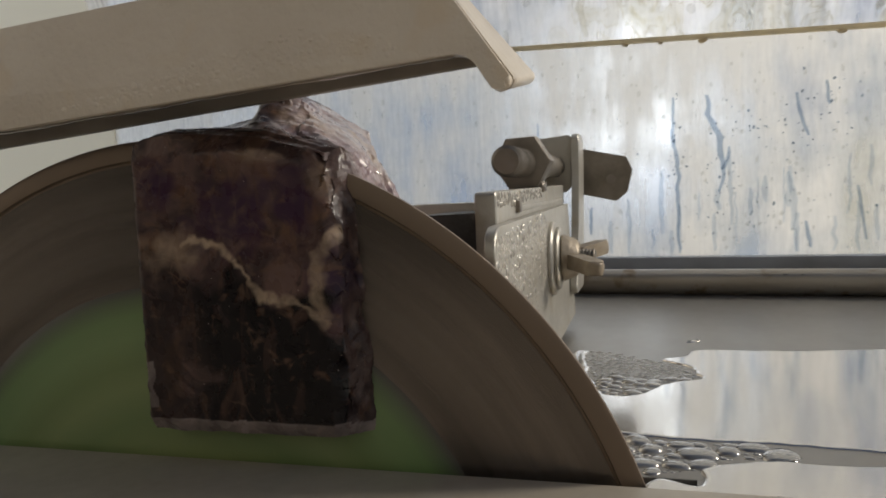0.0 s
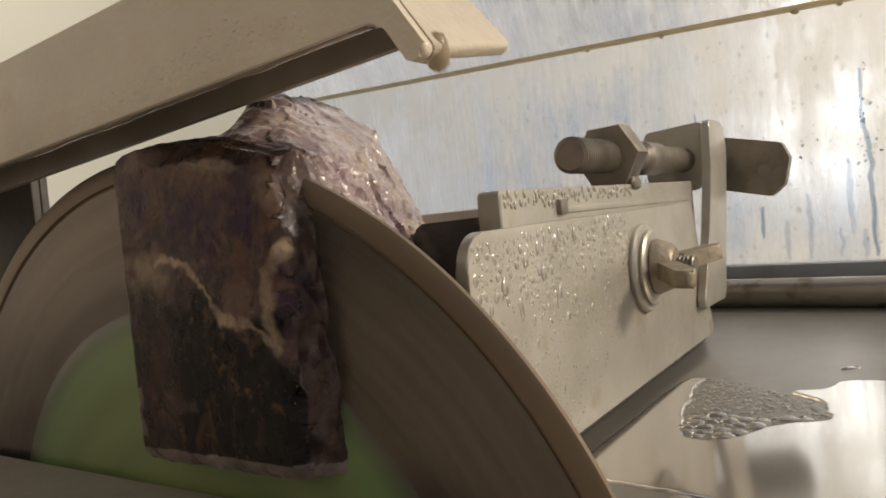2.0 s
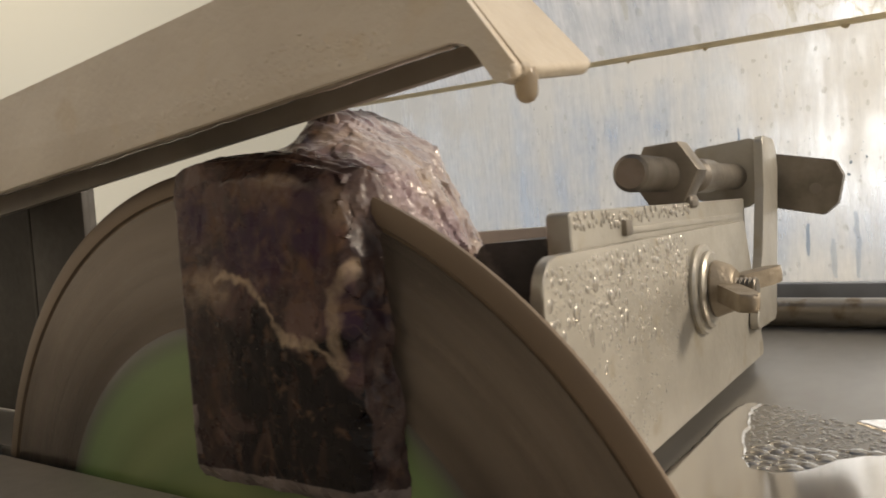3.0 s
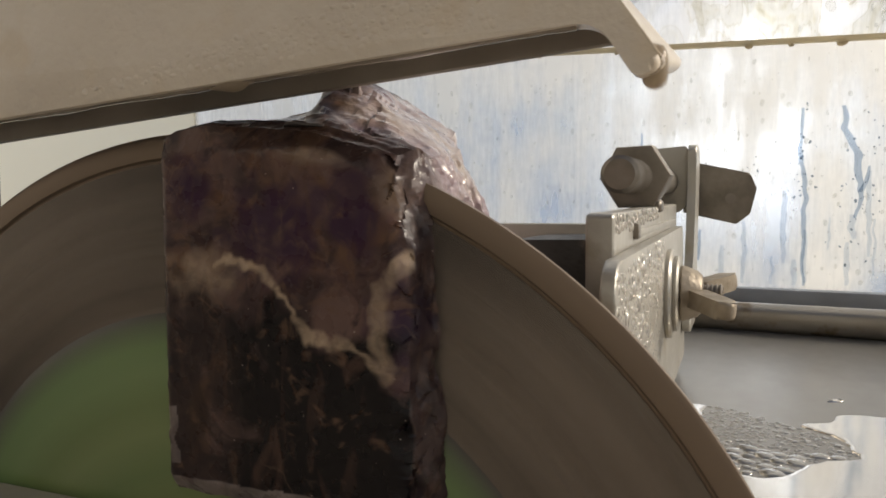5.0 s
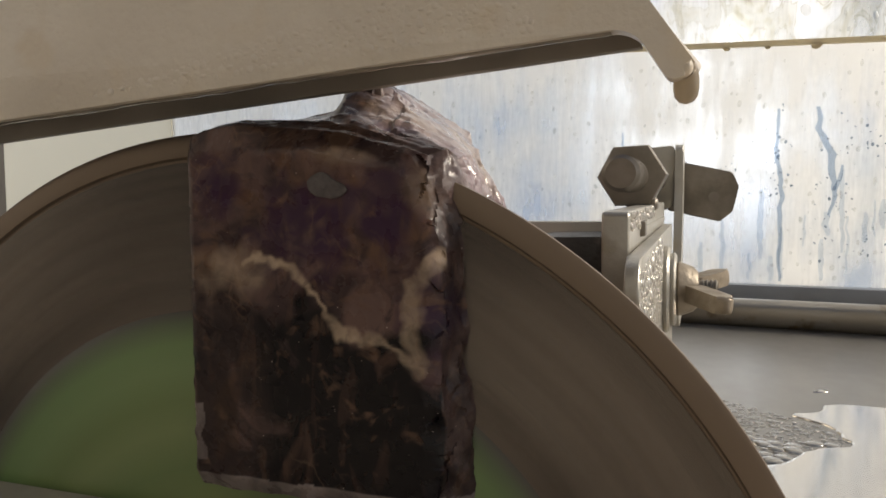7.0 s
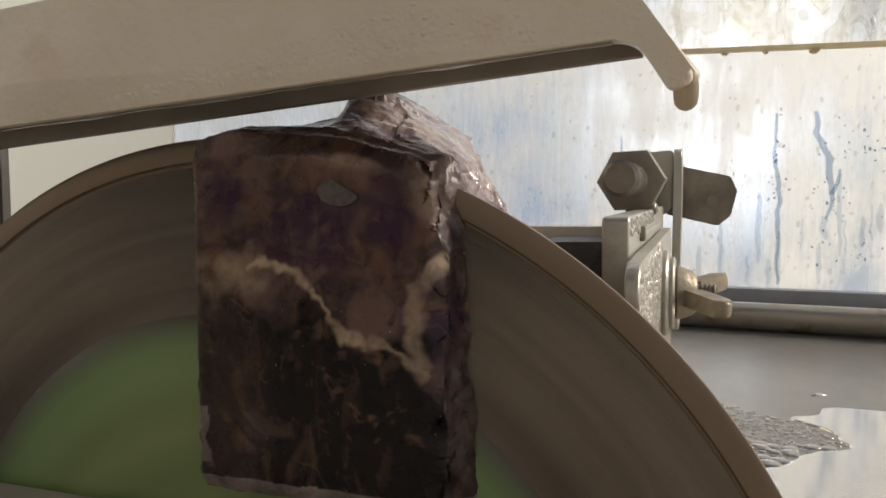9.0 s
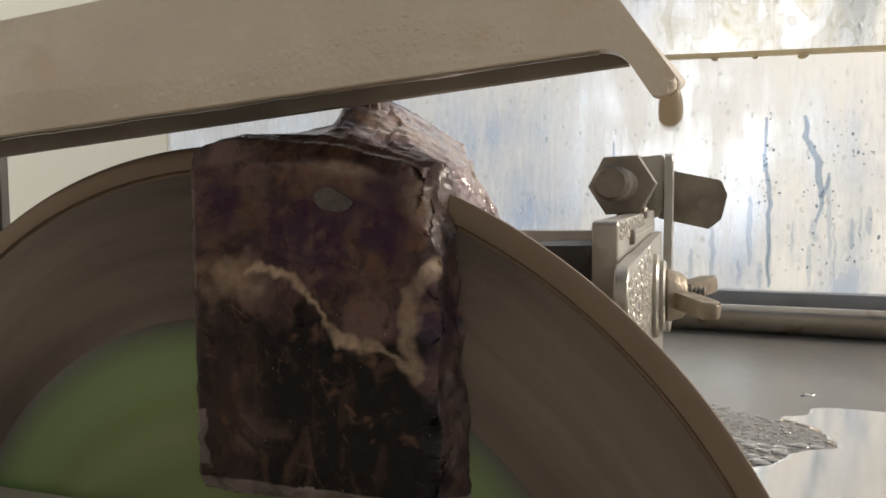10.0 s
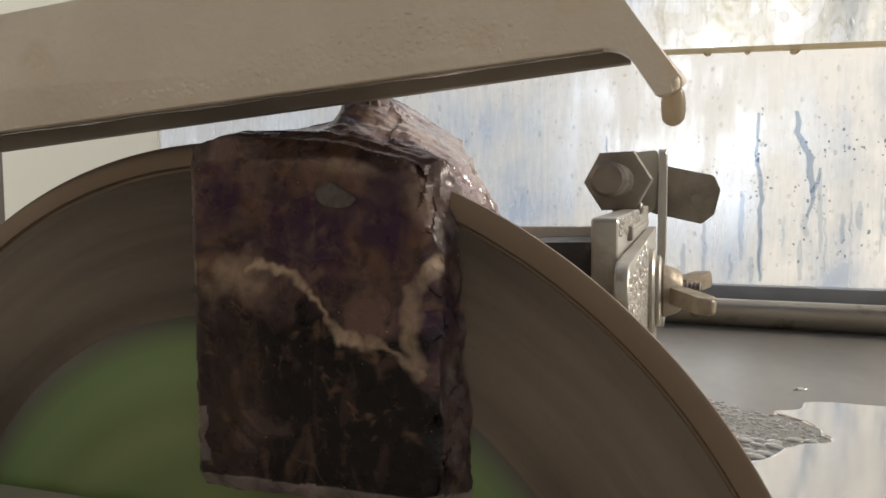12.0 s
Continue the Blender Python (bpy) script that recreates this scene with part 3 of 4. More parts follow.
# ---- saw blade ----
BLADE_AT = pose(0.0024, 0.0011, -0.0423, 1.5, 0, 0)
blade = thing("cutting_disc", "thin steel diamond saw blade with green printed centre", "saw blade")
blade.matrix_basis = BLADE_AT
part("core", lathe([(-0.0007, 0.008), (-0.0007, 0.1211), (0.0007, 0.1211), (0.0007, 0.008)], "y", 160), BLADE, blade, "dark spun steel disc")
part("rim", lathe([(-0.0003, 0.1206), (-0.0004, 0.1217), (-0.0011, 0.1222), (-0.0011, 0.1260), (-0.0005, 0.1270), (0.0007, 0.1270), (0.0011, 0.1264), (0.0011, 0.1222), (0.0004, 0.1217), (0.0003, 0.1206)], "y", 160, ends=False), RIM, blade, "brownish diamond cutting rim")
part("printed_disc", lathe([(-0.00105, 0.0), (-0.00105, 0.0850), (-0.00095, 0.0872), (-0.00071, 0.0887)], "y", 96), GREEN, blade, "green printed disc")
part("flange", lathe([(-0.008, 0.004), (-0.008, 0.020), (-0.006, 0.022), (-0.0012, 0.022)], "y", 48), BOLT_STEEL, blade, "steel clamping flange")

# ---- blade guard ----
guard = thing("blade_guard", "wet beige-painted metal blade guard above the stone", "blade guard")
FRONT_Y, REAR_Y, SHEET = -0.0163, 0.0034, 0.0022


def low_front(x):
    return 0.0905 + 0.066 * x


def low_rear(x):
    return 0.0897 + 0.0745 * x


def high(x):
    return 0.1157 + 0.053 * x


front = rounded([(-0.30, low_front(-0.30)), (0.0893, low_front(0.0893)), (0.0948, 0.0878), (0.0994, 0.0890), (0.0785, high(0.0785)), (-0.30, high(-0.30))],
                [0, 0.006, 0.0017, 0.0016, 0.004, 0], 8)
part("front_plate", prism(front, FRONT_Y, FRONT_Y + 0.0040, "y", 0.0015, 5), GUARD_PAINT, guard)
rear = [(-0.30, low_rear(-0.30)), (0.0892, low_rear(0.0892)), (0.0872, 0.1040), (0.0785, high(0.0785)), (-0.30, high(-0.30))]
part("rear_plate", prism(rear, REAR_Y - SHEET, REAR_Y, "y", 0.0006, 2), SHADED_INSIDE, guard, "inner plate of the guard, coloured dark for shade")
roof = [(-0.30, high(-0.30) - 0.0022), (0.0785, high(0.0785) - 0.0022), (0.0785, high(0.0785)), (-0.30, high(-0.30))]
part("top_plate", prism(roof, FRONT_Y + 0.0004, 0.012, "y", 0.0006), GUARD_PAINT, guard)
flap = rounded([(0.0760, 0.1185), (0.0936, 0.0912), (0.0949, 0.0883), (0.0972, 0.0877), (0.0993, 0.0894), (0.0785, 0.1200)], [0, 0.002, 0.0012, 0.0012, 0.0013, 0.001], 5)
flap_bm = prism(flap, FRONT_Y + 0.0022, 0.012, "y", 0.0006, 3)
for v in flap_bm.verts:
    if v.co.z < 0.098:
        v.co.z += 0.16 * (v.co.y - FRONT_Y) * min((0.098 - v.co.z) / 0.006, 1)
part("end_flap", flap_bm, FLAP_PAINT, guard, "sloping end flap with dirt stains and a small hole")
# Dark disc laid on the flap for the shade inside its hole.
hole = part("flap_hole_disc", lathe([(-0.0002, 0.0007), (0.0002, 0.0007)], "z", 16), HANGER_PAINT, guard, "dark disc for the shade in a small drilled hole")
hole.matrix_basis = pose(0.0932, -0.0035, 0.0984, 0, 56, 0)
part("hanger", box(-0.1165, -0.0815, 0.0125, 0.0155, 0.001, 0.108, 0.001), HANGER_PAINT, guard, "dark hanger leg behind the blade")
part("hanger_flange", box(-0.1187, -0.1166, 0.0125, 0.034, 0.001, 0.104, 0.0006), HANGER_PAINT, guard)
part("hanger_back", box(-0.30, -0.1160, 0.0342, 0.0372, 0.001, 0.106, 0.0006), HANGER_PAINT, guard, "dark back plate of the guard hanger")
# dried splatter on the front plate
spots = []
for x, z, r in packed([(-0.02, 0.0020), (0.03, 0.0022), (0.075, 0.0018), (0.070, 0.0070), (0.052, 0.0110), (0.030, 0.0085), (0.0, 0.0050)], (0.0006, 0.00042, 0.0003, 0.0002), 330, 0.9):
    spots.append((Matrix.Translation((x, FRONT_Y, low_front(x) + z)) @ pose(0, 0, 0, 90, 0, 0), r * random.uniform(0.8, 1.5), r * random.uniform(0.12, 0.35), random.uniform(0.5, 1.2)))
splatter = dome_field(spots, "dried_splatter", GUARD_PAINT, "rough dried splatter on the guard plate", "")
splatter.parent = guard
del splatter["category"]
# the wet slurry edge along the lower lip, one swept bead of uneven thickness
lip, rings = bmesh.new(), []
for i in range(221):
    x = -0.20 + 0.286 * i / 220
    deep = 0.0005 + 0.0004 * max(noise.noise((x * 60, 0, 0)), -0.4) + 0.0003 * noise.noise((x * 200, 4, 0))
    ring = []
    for k in range(8):
        a = 2 * math.pi * k / 8
        ring.append(lip.verts.new((x, FRONT_Y + 0.0024 + 0.0014 * math.cos(a), low_front(x) + 0.0001 + deep * math.sin(a))))
    rings.append(ring)
for p, q in zip(rings, rings[1:]):
    for k in range(8):
        lip.faces.new((p[k], p[(k + 1) % 8], q[(k + 1) % 8], q[k]))
part("wet_lip", lip, SLURRY, guard, "thin wet slurry edge")

# ---- amethyst ----
VEINS = (((0.0135, 0.0572), (0.0151, 0.059), (0.0191, 0.0579), (0.0244, 0.0569), (0.0294, 0.0507), (0.0343, 0.0441), (0.0405, 0.0441), (0.0453, 0.0425), (0.0505, 0.0381)),
         ((0.0500, 0.0405), (0.0491, 0.0465), (0.0492, 0.052), (0.0510, 0.0570), (0.0528, 0.0589), (0.0546, 0.0598)))
WIDTHS = (0.0011, 0.0019)


def curve_at(keys, x):
    return float(np.interp(x, [k[0] for k in keys], [k[1] for k in keys]))


def stone_right(y, z):
    x = curve_at(((-0.0106, 0.0548), (0, 0.0588), (0.012, 0.0605), (0.022, 0.0605), (0.036, 0.0560), (0.050, 0.0480), (0.066, 0.036)), y)
    k = curve_at(((0, 0.22), (0.02, 0.40), (0.05, 0.50)), y)
    return x - k * max(0.0, z - 0.060) - 0.16 * max(0.0, 0.018 - z)


def stone_top(x, y):
    f0 = curve_at(((0, 0.0826), (0.004, 0.0843), (0.010, 0.0850), (0.022, 0.0845), (0.035, 0.0832), (0.048, 0.0800), (0.060, 0.0752)), x)
    f1 = curve_at(((-0.005, 0.086), (0.008, 0.0880), (0.018, 0.0886), (0.0250, 0.0903), (0.0278, 0.0935), (0.0300, 0.0972), (0.0330, 0.0978), (0.040, 0.0945), (0.048, 0.0888), (0.056, 0.0805), (0.064, 0.068)), x)
    f2 = curve_at(((-0.005, 0.070), (0.020, 0.080), (0.040, 0.076), (0.056, 0.062)), x)
    f0 += 0.0017 * min(max((y + 0.0100) / 0.006, 0), 1)
    a = min(max((y + 0.003) / 0.021, 0), 1)
    b = min(max((y - 0.036) / 0.028, 0), 1)
    a, b = a * a * (3 - 2 * a), b * b * (3 - 2 * b)
    return (f0 * (1 - a) + f1 * a) * (1 - b) + f2 * b


def vein_strength(x, z):
    x += 0.0015 * noise.noise((x * 190, 7.0, z * 190)) + 0.0009 * noise.noise((x * 520, 2.0, z * 520))
    z += 0.0015 * noise.noise((x * 190, 17.0, z * 190)) + 0.0009 * noise.noise((x * 520, 12.0, z * 520))
    best = 0.0
    for line, wide in zip(VEINS, WIDTHS):
        for (ax, az), (bx, bz) in zip(line, line[1:]):
            dx, dz = bx - ax, bz - az
            t = min(max(((x - ax) * dx + (z - az) * dz) / (dx * dx + dz * dz), 0), 1)
            d = math.hypot(x - ax - t * dx, z - az - t * dz)
            w = wide * (0.85 + 0.7 * noise.noise((x * 150, 3.0, z * 150)))
            best = max(best, (1 - min(max((d - w * 0.4) / (w * 0.9), 0), 1)) * (0.75 + 0.5 * noise.noise((x * 110, 5.0, z * 110))))
    return min(best, 1.0)


STONE_Y0, STONE_Y1 = -0.0108, 0.066


def facet(p, scale, long):
    """Height of a broken crystal face: each cell is a plane tilted its own way, cells drawn out along the slope."""
    q = Vector((p.x * scale / long, p.y * scale, p.z * scale / long + p.y * scale * 0.3))
    cell = noise.voronoi(q)[1][0]
    tilt = noise.noise_vector(cell * 3.7)
    return tilt.dot(q - cell) / scale


def stone_mesh(y0, y1, nu, nv, nw):
    """A slice of the lump between two depths: a grid box bent to the outline, broken up by noise on its rough sides."""
    index, verts, vein, skin, violet, umber_shade, pale = {}, [], [], [], [], [], []

    def vert(i, j, k):
        if (i, j, k) in index:
            return index[i, j, k]
        u, w = i / nu, k / nw
        y = y0 + (y1 - y0) * j / nv
        v = (y - STONE_Y0) / (STONE_Y1 - STONE_Y0)
        zb = 0.0100 + 0.0005 * noise.noise((u * 9, v * 5, 0)) + 0.012 * max(0.0, v - 0.3)
        left = -0.0004 + 0.012 * max(0.0, v - 0.15)
        zt = stone_top(left + u * (stone_right(y, 0.07) - left), y)
        z = zb + (zt - zb) * w
        right = stone_right(y, z)
        x = left + (right - left) * u
        p = Vector((x, y, z))
        rough = min(max((y - STONE_Y0) / 0.008, 0), 1)
        n1 = noise.noise(p * 95)
        n2 = noise.noise(p * 260 + Vector((5, 1, 2)))
        n3 = noise.noise(p * 700)
        slope = p.x * 0.9 + p.z
        ridge = abs(noise.noise(Vector((p.y * 210 + slope * 50, slope * 105, 1)))) + 0.6 * abs(noise.noise(Vector((p.y * 520 - slope * 90, slope * 250, 5 + p.x * 60))))
        chip = facet(p, 115, 3.0) * 0.36 + facet(p, 300, 2.6) * 0.26
        lump = 0.0013 * n1 + 0.0006 * n2 + 0.00025 * n3 + (chip + 0.0004 - 0.0014 * ridge) * rough
        small = 0.40 + 0.60 * rough
        if i in (0, nu):
            p.x += lump * small * ((0.75 if y < 0 else 1) if i else -0.2)
        if k == nw:
            p.z += lump * small * (0.3 + 0.5 * min(max((x - 0.022) / 0.012, 0), 1))
        if y == STONE_Y1:
            p.y += lump * 2
        if i == 0:
            p.x += 0.0005 * n2 + 0.0005 * max(noise.noise(p * 400), 0)
        if y1 < 0:
            wave = 1 + 0.5 * noise.noise((x * 200, 3, z * 200))
            turn = 0.0009 * max(1 - i / (5 * wave), 0) ** 2 + 0.0020 * max(1 - k / 9, 0) ** 1.3
            ragged = 0.6 + 0.9 * abs(n1) + 260 * facet(p, 230, 1.2)
            turn += 0.0026 * max(ragged, 0.2) * max(1 - (nu - i) / (9 * wave), 0) ** 1.5 + 0.00012 * n1
            turn += (0.0008 + 0.0034 * min(max((x - 0.010) / 0.010, 0), 1)) * max(1 - (nw - k) / (13 * wave), 0) ** 1.4
            p.y += min(turn, 0.006) * (y1 - y) / (y1 - y0)
        near, painted_pit = y < STONE_Y0 + 0.0016, False
        index[i, j, k] = len(verts)
        verts.append(p)
        a = vein_strength(p.x, p.z) if near else 0.0
        grey = 0.0
        if near and p.z < 0.0136 + 0.0005 * n2 or p.z < 0.0128 + 0.0005 * n2 and p.y < 0:
            grey = 0.75 + 0.3 * n1
        if near and p.x < 0.0028 + 0.0014 * n2 and 0.016 + 0.002 * n1 < p.z < 0.028:
            grey = 0.7
        if near:
            q = math.hypot((p.x - 0.0085) / 0.0095, (p.z - 0.0556) / 0.0048) + 0.9 * n2 + 0.5 * n1
            a = max(a, min(max(1.1 - q, 0), 1) * 0.55)
            q = math.hypot((p.x - 0.0505) / 0.0035, (p.z - 0.0735) / 0.0045) + 0.6 * n1
            a = max(a, min(max(1.1 - q, 0), 1) * 0.35)
            q = math.hypot((p.x - 0.0380) / 0.011, (p.z - 0.0790) / 0.0022) + 0.6 * n1
            a = max(a, min(max(1 - q, 0), 1) * 0.4)
            # Dark rectangle and ledge painted for a pit; the mesh stays flat.
            if 0.0300 < p.x < 0.0372 and 0.0287 < p.z < 0.0318 + 0.0004 * n2 or 0.0290 < p.x < 0.0385 and 0.0332 < p.z < 0.0341:
                a, painted_pit = 0.0, True
        s = 0.0
        if i == nu or k == nw:
            s = min(max((y - 0.0005) / 0.004, 0), 1) * min(max((p.x - 0.0315 + 0.002 * n1) / 0.004, 0.03), 1)
            s = max(s, 0.01 + 0.22 * max(n2, 0) + 0.30 * min(max((z - 0.064) / 0.006, 0), 1) if i == nu else 0.04 + 0.5 * max(n2 - 0.2, 0))
        # Upper bevel coloured darker for the shade and wet of its recess.
        recess_shade = 0.0
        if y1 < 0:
            recess_shade = min(max((12 * (1 + 0.4 * n1) * min(max((x - 0.009) / 0.008, 0), 1) - (nw - k)) / 3, 0), 1) if x < 0.047 else 0.0
            a *= 1 - recess_shade
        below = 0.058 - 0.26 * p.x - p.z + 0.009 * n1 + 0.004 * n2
        # Top left of the peak also darkened in colour, turned from the sun.
        umber_shade.append(0.5 * recess_shade if recess_shade > 0.3 else 1.7 if painted_pit else min(max(below / 0.006, 0), 1) * (0.70 + 0.5 * min(max((p.x - 0.012) / 0.014, 0), 1)) if s == 0 else (0.75 if k == nw and p.x < 0.033 else 0.5))
        tint = 0.0
        for vx, vz, wide_x, wide_z in ((0.0520, 0.0470, 0.0055, 0.0100), (0.0440, 0.0665, 0.0065, 0.0080), (0.0080, 0.0730, 0.0060, 0.0060), (0.0300, 0.0640, 0.0140, 0.0100)):
            tint = max(tint, 1 - (math.hypot((p.x - vx) / wide_x, (p.z - vz) / wide_z) + 0.5 * n2 - 0.2) ** 2)
        violet.append(min(max(tint, 0), 1))
        vein.append(a)
        skin.append(s)
        pale.append(min(max(grey, 0), 1))
        return index[i, j, k]

    faces = []
    for a in range(nu):
        for c in range(nw):
            for j in (0, nv):
                faces.append((vert(a, j, c), vert(a + 1, j, c), vert(a + 1, j, c + 1), vert(a, j, c + 1)))
    for b in range(nv):
        for c in range(nw):
            for i in (0, nu):
                faces.append((vert(i, b, c), vert(i, b + 1, c), vert(i, b + 1, c + 1), vert(i, b, c + 1)))
        for a in range(nu):
            for k in (0, nw):
                faces.append((vert(a, b, k), vert(a + 1, b, k), vert(a + 1, b + 1, k), vert(a, b + 1, k)))
    me = bpy.data.meshes.new("stone")
    me.from_pydata([tuple(v) for v in verts], [], faces)
    for key, values in (("vein", vein), ("skin", skin), ("violet", violet), ("umber_shade", umber_shade), ("pale", pale)):
        me.attributes.new(key, "FLOAT", "POINT").data.foreach_set("value", values)
    bm = bmesh.new()
    bm.from_mesh(me)
    bmesh.ops.recalc_face_normals(bm, faces=bm.faces)
    bm.to_mesh(me)
    bm.free()
    me.materials.append(STONE)
    me.polygons.foreach_set("use_smooth", [True] * len(me.polygons))
    me.set_sharp_from_angle(angle=radians(30))
    return me


stone = thing("amethyst", "wet dark purple amethyst lump with cream veins, half sawn", "stone")
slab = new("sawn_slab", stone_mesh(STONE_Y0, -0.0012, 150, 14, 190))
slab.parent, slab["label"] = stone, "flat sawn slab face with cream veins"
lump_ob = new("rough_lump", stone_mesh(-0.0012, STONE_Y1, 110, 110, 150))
lump_ob.parent, lump_ob["label"] = stone, "pale glittering rough amethyst skin"

# ---- vise ----
vise = thing("vise", "wet grey steel stone vise behind the blade", "vise")
PX0, PX1 = 0.0856, 0.0886
outer = rounded([(0.0058, 0.0052), (0.0058, 0.0583), (0.178, 0.0594), (0.199, 0.0052)], [0.004, 0.0075, 0.002, 0.002], 8)
part("side_plate", prism(outer, PX0, PX1, "x", 0.0007, 3), STEEL, vise, "wet steel side plate with beaded water")
bar = rounded([(0.0288, 0.0310), (0.0288, 0.0670), (0.198, 0.0680), (0.198, 0.0310)], [0.001, 0.0015, 0.001, 0.001], 4)
part("jaw_bar", prism(bar, 0.0787, 0.0848, "x", 0.0009, 3), STEEL, vise, "thick steel jaw bar")
part("guide_strip", box(0.0800, 0.0853, 0.062, 0.190, 0.0602, 0.0622, 0.0005), STEEL, vise)
part("strip_stop", box(0.0806, 0.0862, 0.0595, 0.0642, 0.0600, 0.0640, 0.0006), BOLT_STEEL, vise, "small dark stop on the guide strip")
# Dark block added in place of the thin shadow under the side plate.
part("shadow_block", box(0.0780, 0.0838, 0.03, 0.204, 0.0004, 0.0310, 0.0008), RUBBER, vise, "dark block added for the shadow under the side plate")
pad = rounded([(0.0585, 0.026), (0.0585, 0.0610), (0.0786, 0.0614), (0.0786, 0.026)], [0.003, 0.003, 0.001, 0.001], 5)
part("jaw_pad", prism(pad, 0.0300, 0.060, "y", 0.0008, 2), RUBBER, vise, "black rubber jaw pad")
part("rear_jaw", box(-0.03, 0.0785, 0.0615, 0.0655, 0.03, 0.0638, 0.0008), STEEL, vise, "steel cross bar behind the stone")
part("washer", lathe([(0.0887, 0.0125), (0.0887, 0.0138), (0.0898, 0.0140), (0.0905, 0.0134), (0.0907, 0.0122)], "x", 40, (0, 0.1135, 0.0405)), STEEL, vise, "broad steel washer")
part("second_washer", lathe([(0.0908, 0.0100), (0.0908, 0.0116), (0.0918, 0.0118), (0.0924, 0.0110)], "x", 36, (0, 0.1140, 0.0405)), STEEL, vise)
hub = part("nut_hub", lathe([(0.0925, 0.0084), (0.0932, 0.0088), (0.0975, 0.0072), (0.0990, 0.0056)], "x", 32, (0, 0.1143, 0.0406)), WORN_NUT, vise, "brass-tinted wing nut hub")


def threaded(length, radius, pitch, axis, at):
    """A round bar with rings of thread."""
    profile, d = [(0, radius * 0.80), (0.0006, radius * 0.94)], 0.0008
    while d < length:
        profile += [(d, radius), (d + pitch * 0.3, radius), (d + pitch * 0.55, radius * 0.84), (d + pitch * 0.75, radius * 0.84)]
        d += pitch
    return lathe(profile, axis, 32, at)


part("stud", threaded(0.0130, 0.0032, 0.0013, "x", (0.0915, 0.1143, 0.0406)), BOLT_STEEL, vise, "threaded steel stud")
for s in (1, -1):
    wing = rounded([(0.002, -0.001), (0.0065, 0.0005), (0.0190, 0.0095), (0.0205, 0.0135), (0.0170, 0.0155), (0.0120, 0.0125), (0.0040, 0.0065)], [0.001, 0.002, 0.002, 0.002, 0.003, 0.004, 0.002], 4)
    w = part("wing", prism([(a, b) for a, b in wing], -0.0026, 0.0026, "z", 0.0016, 4), WORN_NUT, hub, "worn wing of the nut")
    w.matrix_basis = pose(0.0938, 0.1143, 0.0406) @ Matrix(((0, 1, 0, 0), (s, 0, 0, 0), (s * 0.16, 0, 1, 0), (0, 0, 0, 1)))

# clamp screw with its nut above the jaw bar
BX, BZ = 0.0746, 0.0772
part("screw", threaded(0.034, 0.0056, 0.0017, "y", (BX, 0.0905, BZ)), BOLT_STEEL, vise, "threaded steel clamp screw")
hexa = [(BX + 0.0114 * math.cos(radians(60 * i + 2)), BZ + 0.0114 * math.sin(radians(60 * i + 2))) for i in range(6)]
part("hex_nut", prism(hexa, 0.1190, 0.1290, "y", 0.0009, 2), BOLT_STEEL, vise, "large steel hex nut")
part("nut_weld", box(BX - 0.002, BX + 0.0085, 0.1200, 0.1280, 0.0655, 0.0700, 0.002, 3), BOLT_STEEL, vise)
part("rod", lathe([(0.129, 0.0046), (0.150, 0.0046), (0.152, 0.0062), (0.168, 0.0062), (0.170, 0.0052), (0.262, 0.0052)], "y", 28, (BX, 0, BZ)), BOLT_STEEL, vise, "smooth clamp rod")
bracket = rounded([(0.0640, 0.0690), (0.0640, 0.0905), (0.0886, 0.0925), (0.0886, 0.0620)], [0.002, 0.002, 0.002, 0.006], 5)
part("bracket", prism(bracket, 0.2060, 0.2095, "y", 0.0006, 2), STEEL, vise, "steel angle bracket carrying the rod")
arm = rounded([(0.2030, 0.0928), (0.2300, 0.0922), (0.2320, 0.0800), (0.2230, 0.0540), (0.2090, 0.0180), (0.1720, 0.0180), (0.1900, 0.0480), (0.2000, 0.0720)], [0.004, 0.006, 0.01, 0.02, 0.003, 0.003, 0.02, 0.01], 6)
part("bracket_arm", prism(arm, 0.0888, 0.0922, "x", 0.0008, 3), STEEL, vise, "bent arm of the bracket")
lug = rounded([(-0.0160, -0.0120), (-0.0160, 0.0120), (0.0085, 0.0120), (0.0130, 0.0060), (0.0130, -0.0060), (0.0085, -0.0120)], [0.001, 0.001, 0.002, 0.003, 0.003, 0.002], 4)
lug_ob = part("screw_handle", prism(lug, -0.0035, 0.0035, "y", 0.0008, 3), BOLT_STEEL, vise, "flat steel handle end with a hole")
lug_ob.matrix_basis = pose(0.0965, 0.2453, 0.0718, 0, 13, 0)
# Dark disc set on the handle's face in place of its hole's shade.
eye_ob = part("handle_hole_disc", lathe([(-0.0038, 0.0024), (-0.0036, 0.0024)], "y", 20), SHADED_INSIDE, vise, "dark disc for the shade in a drilled hole")
eye_ob.matrix_basis = pose(0.0994, 0.2453, 0.0701)
# the plate and what is bolted to it stand slightly askew
ASKEW = pose(PX1, 0.006, 0) @ pose(0, 0, 0, 0, 0, 1.45) @ pose(-PX1, -0.006, 0)
for ob in vise.children:
    if ob.name.split(".")[0] in ("side_plate", "jaw_bar", "guide_strip", "strip_stop", "shadow_block", "washer", "second_washer", "nut_hub", "stud", "bracket", "bracket_arm"):
        ob.matrix_basis = ASKEW

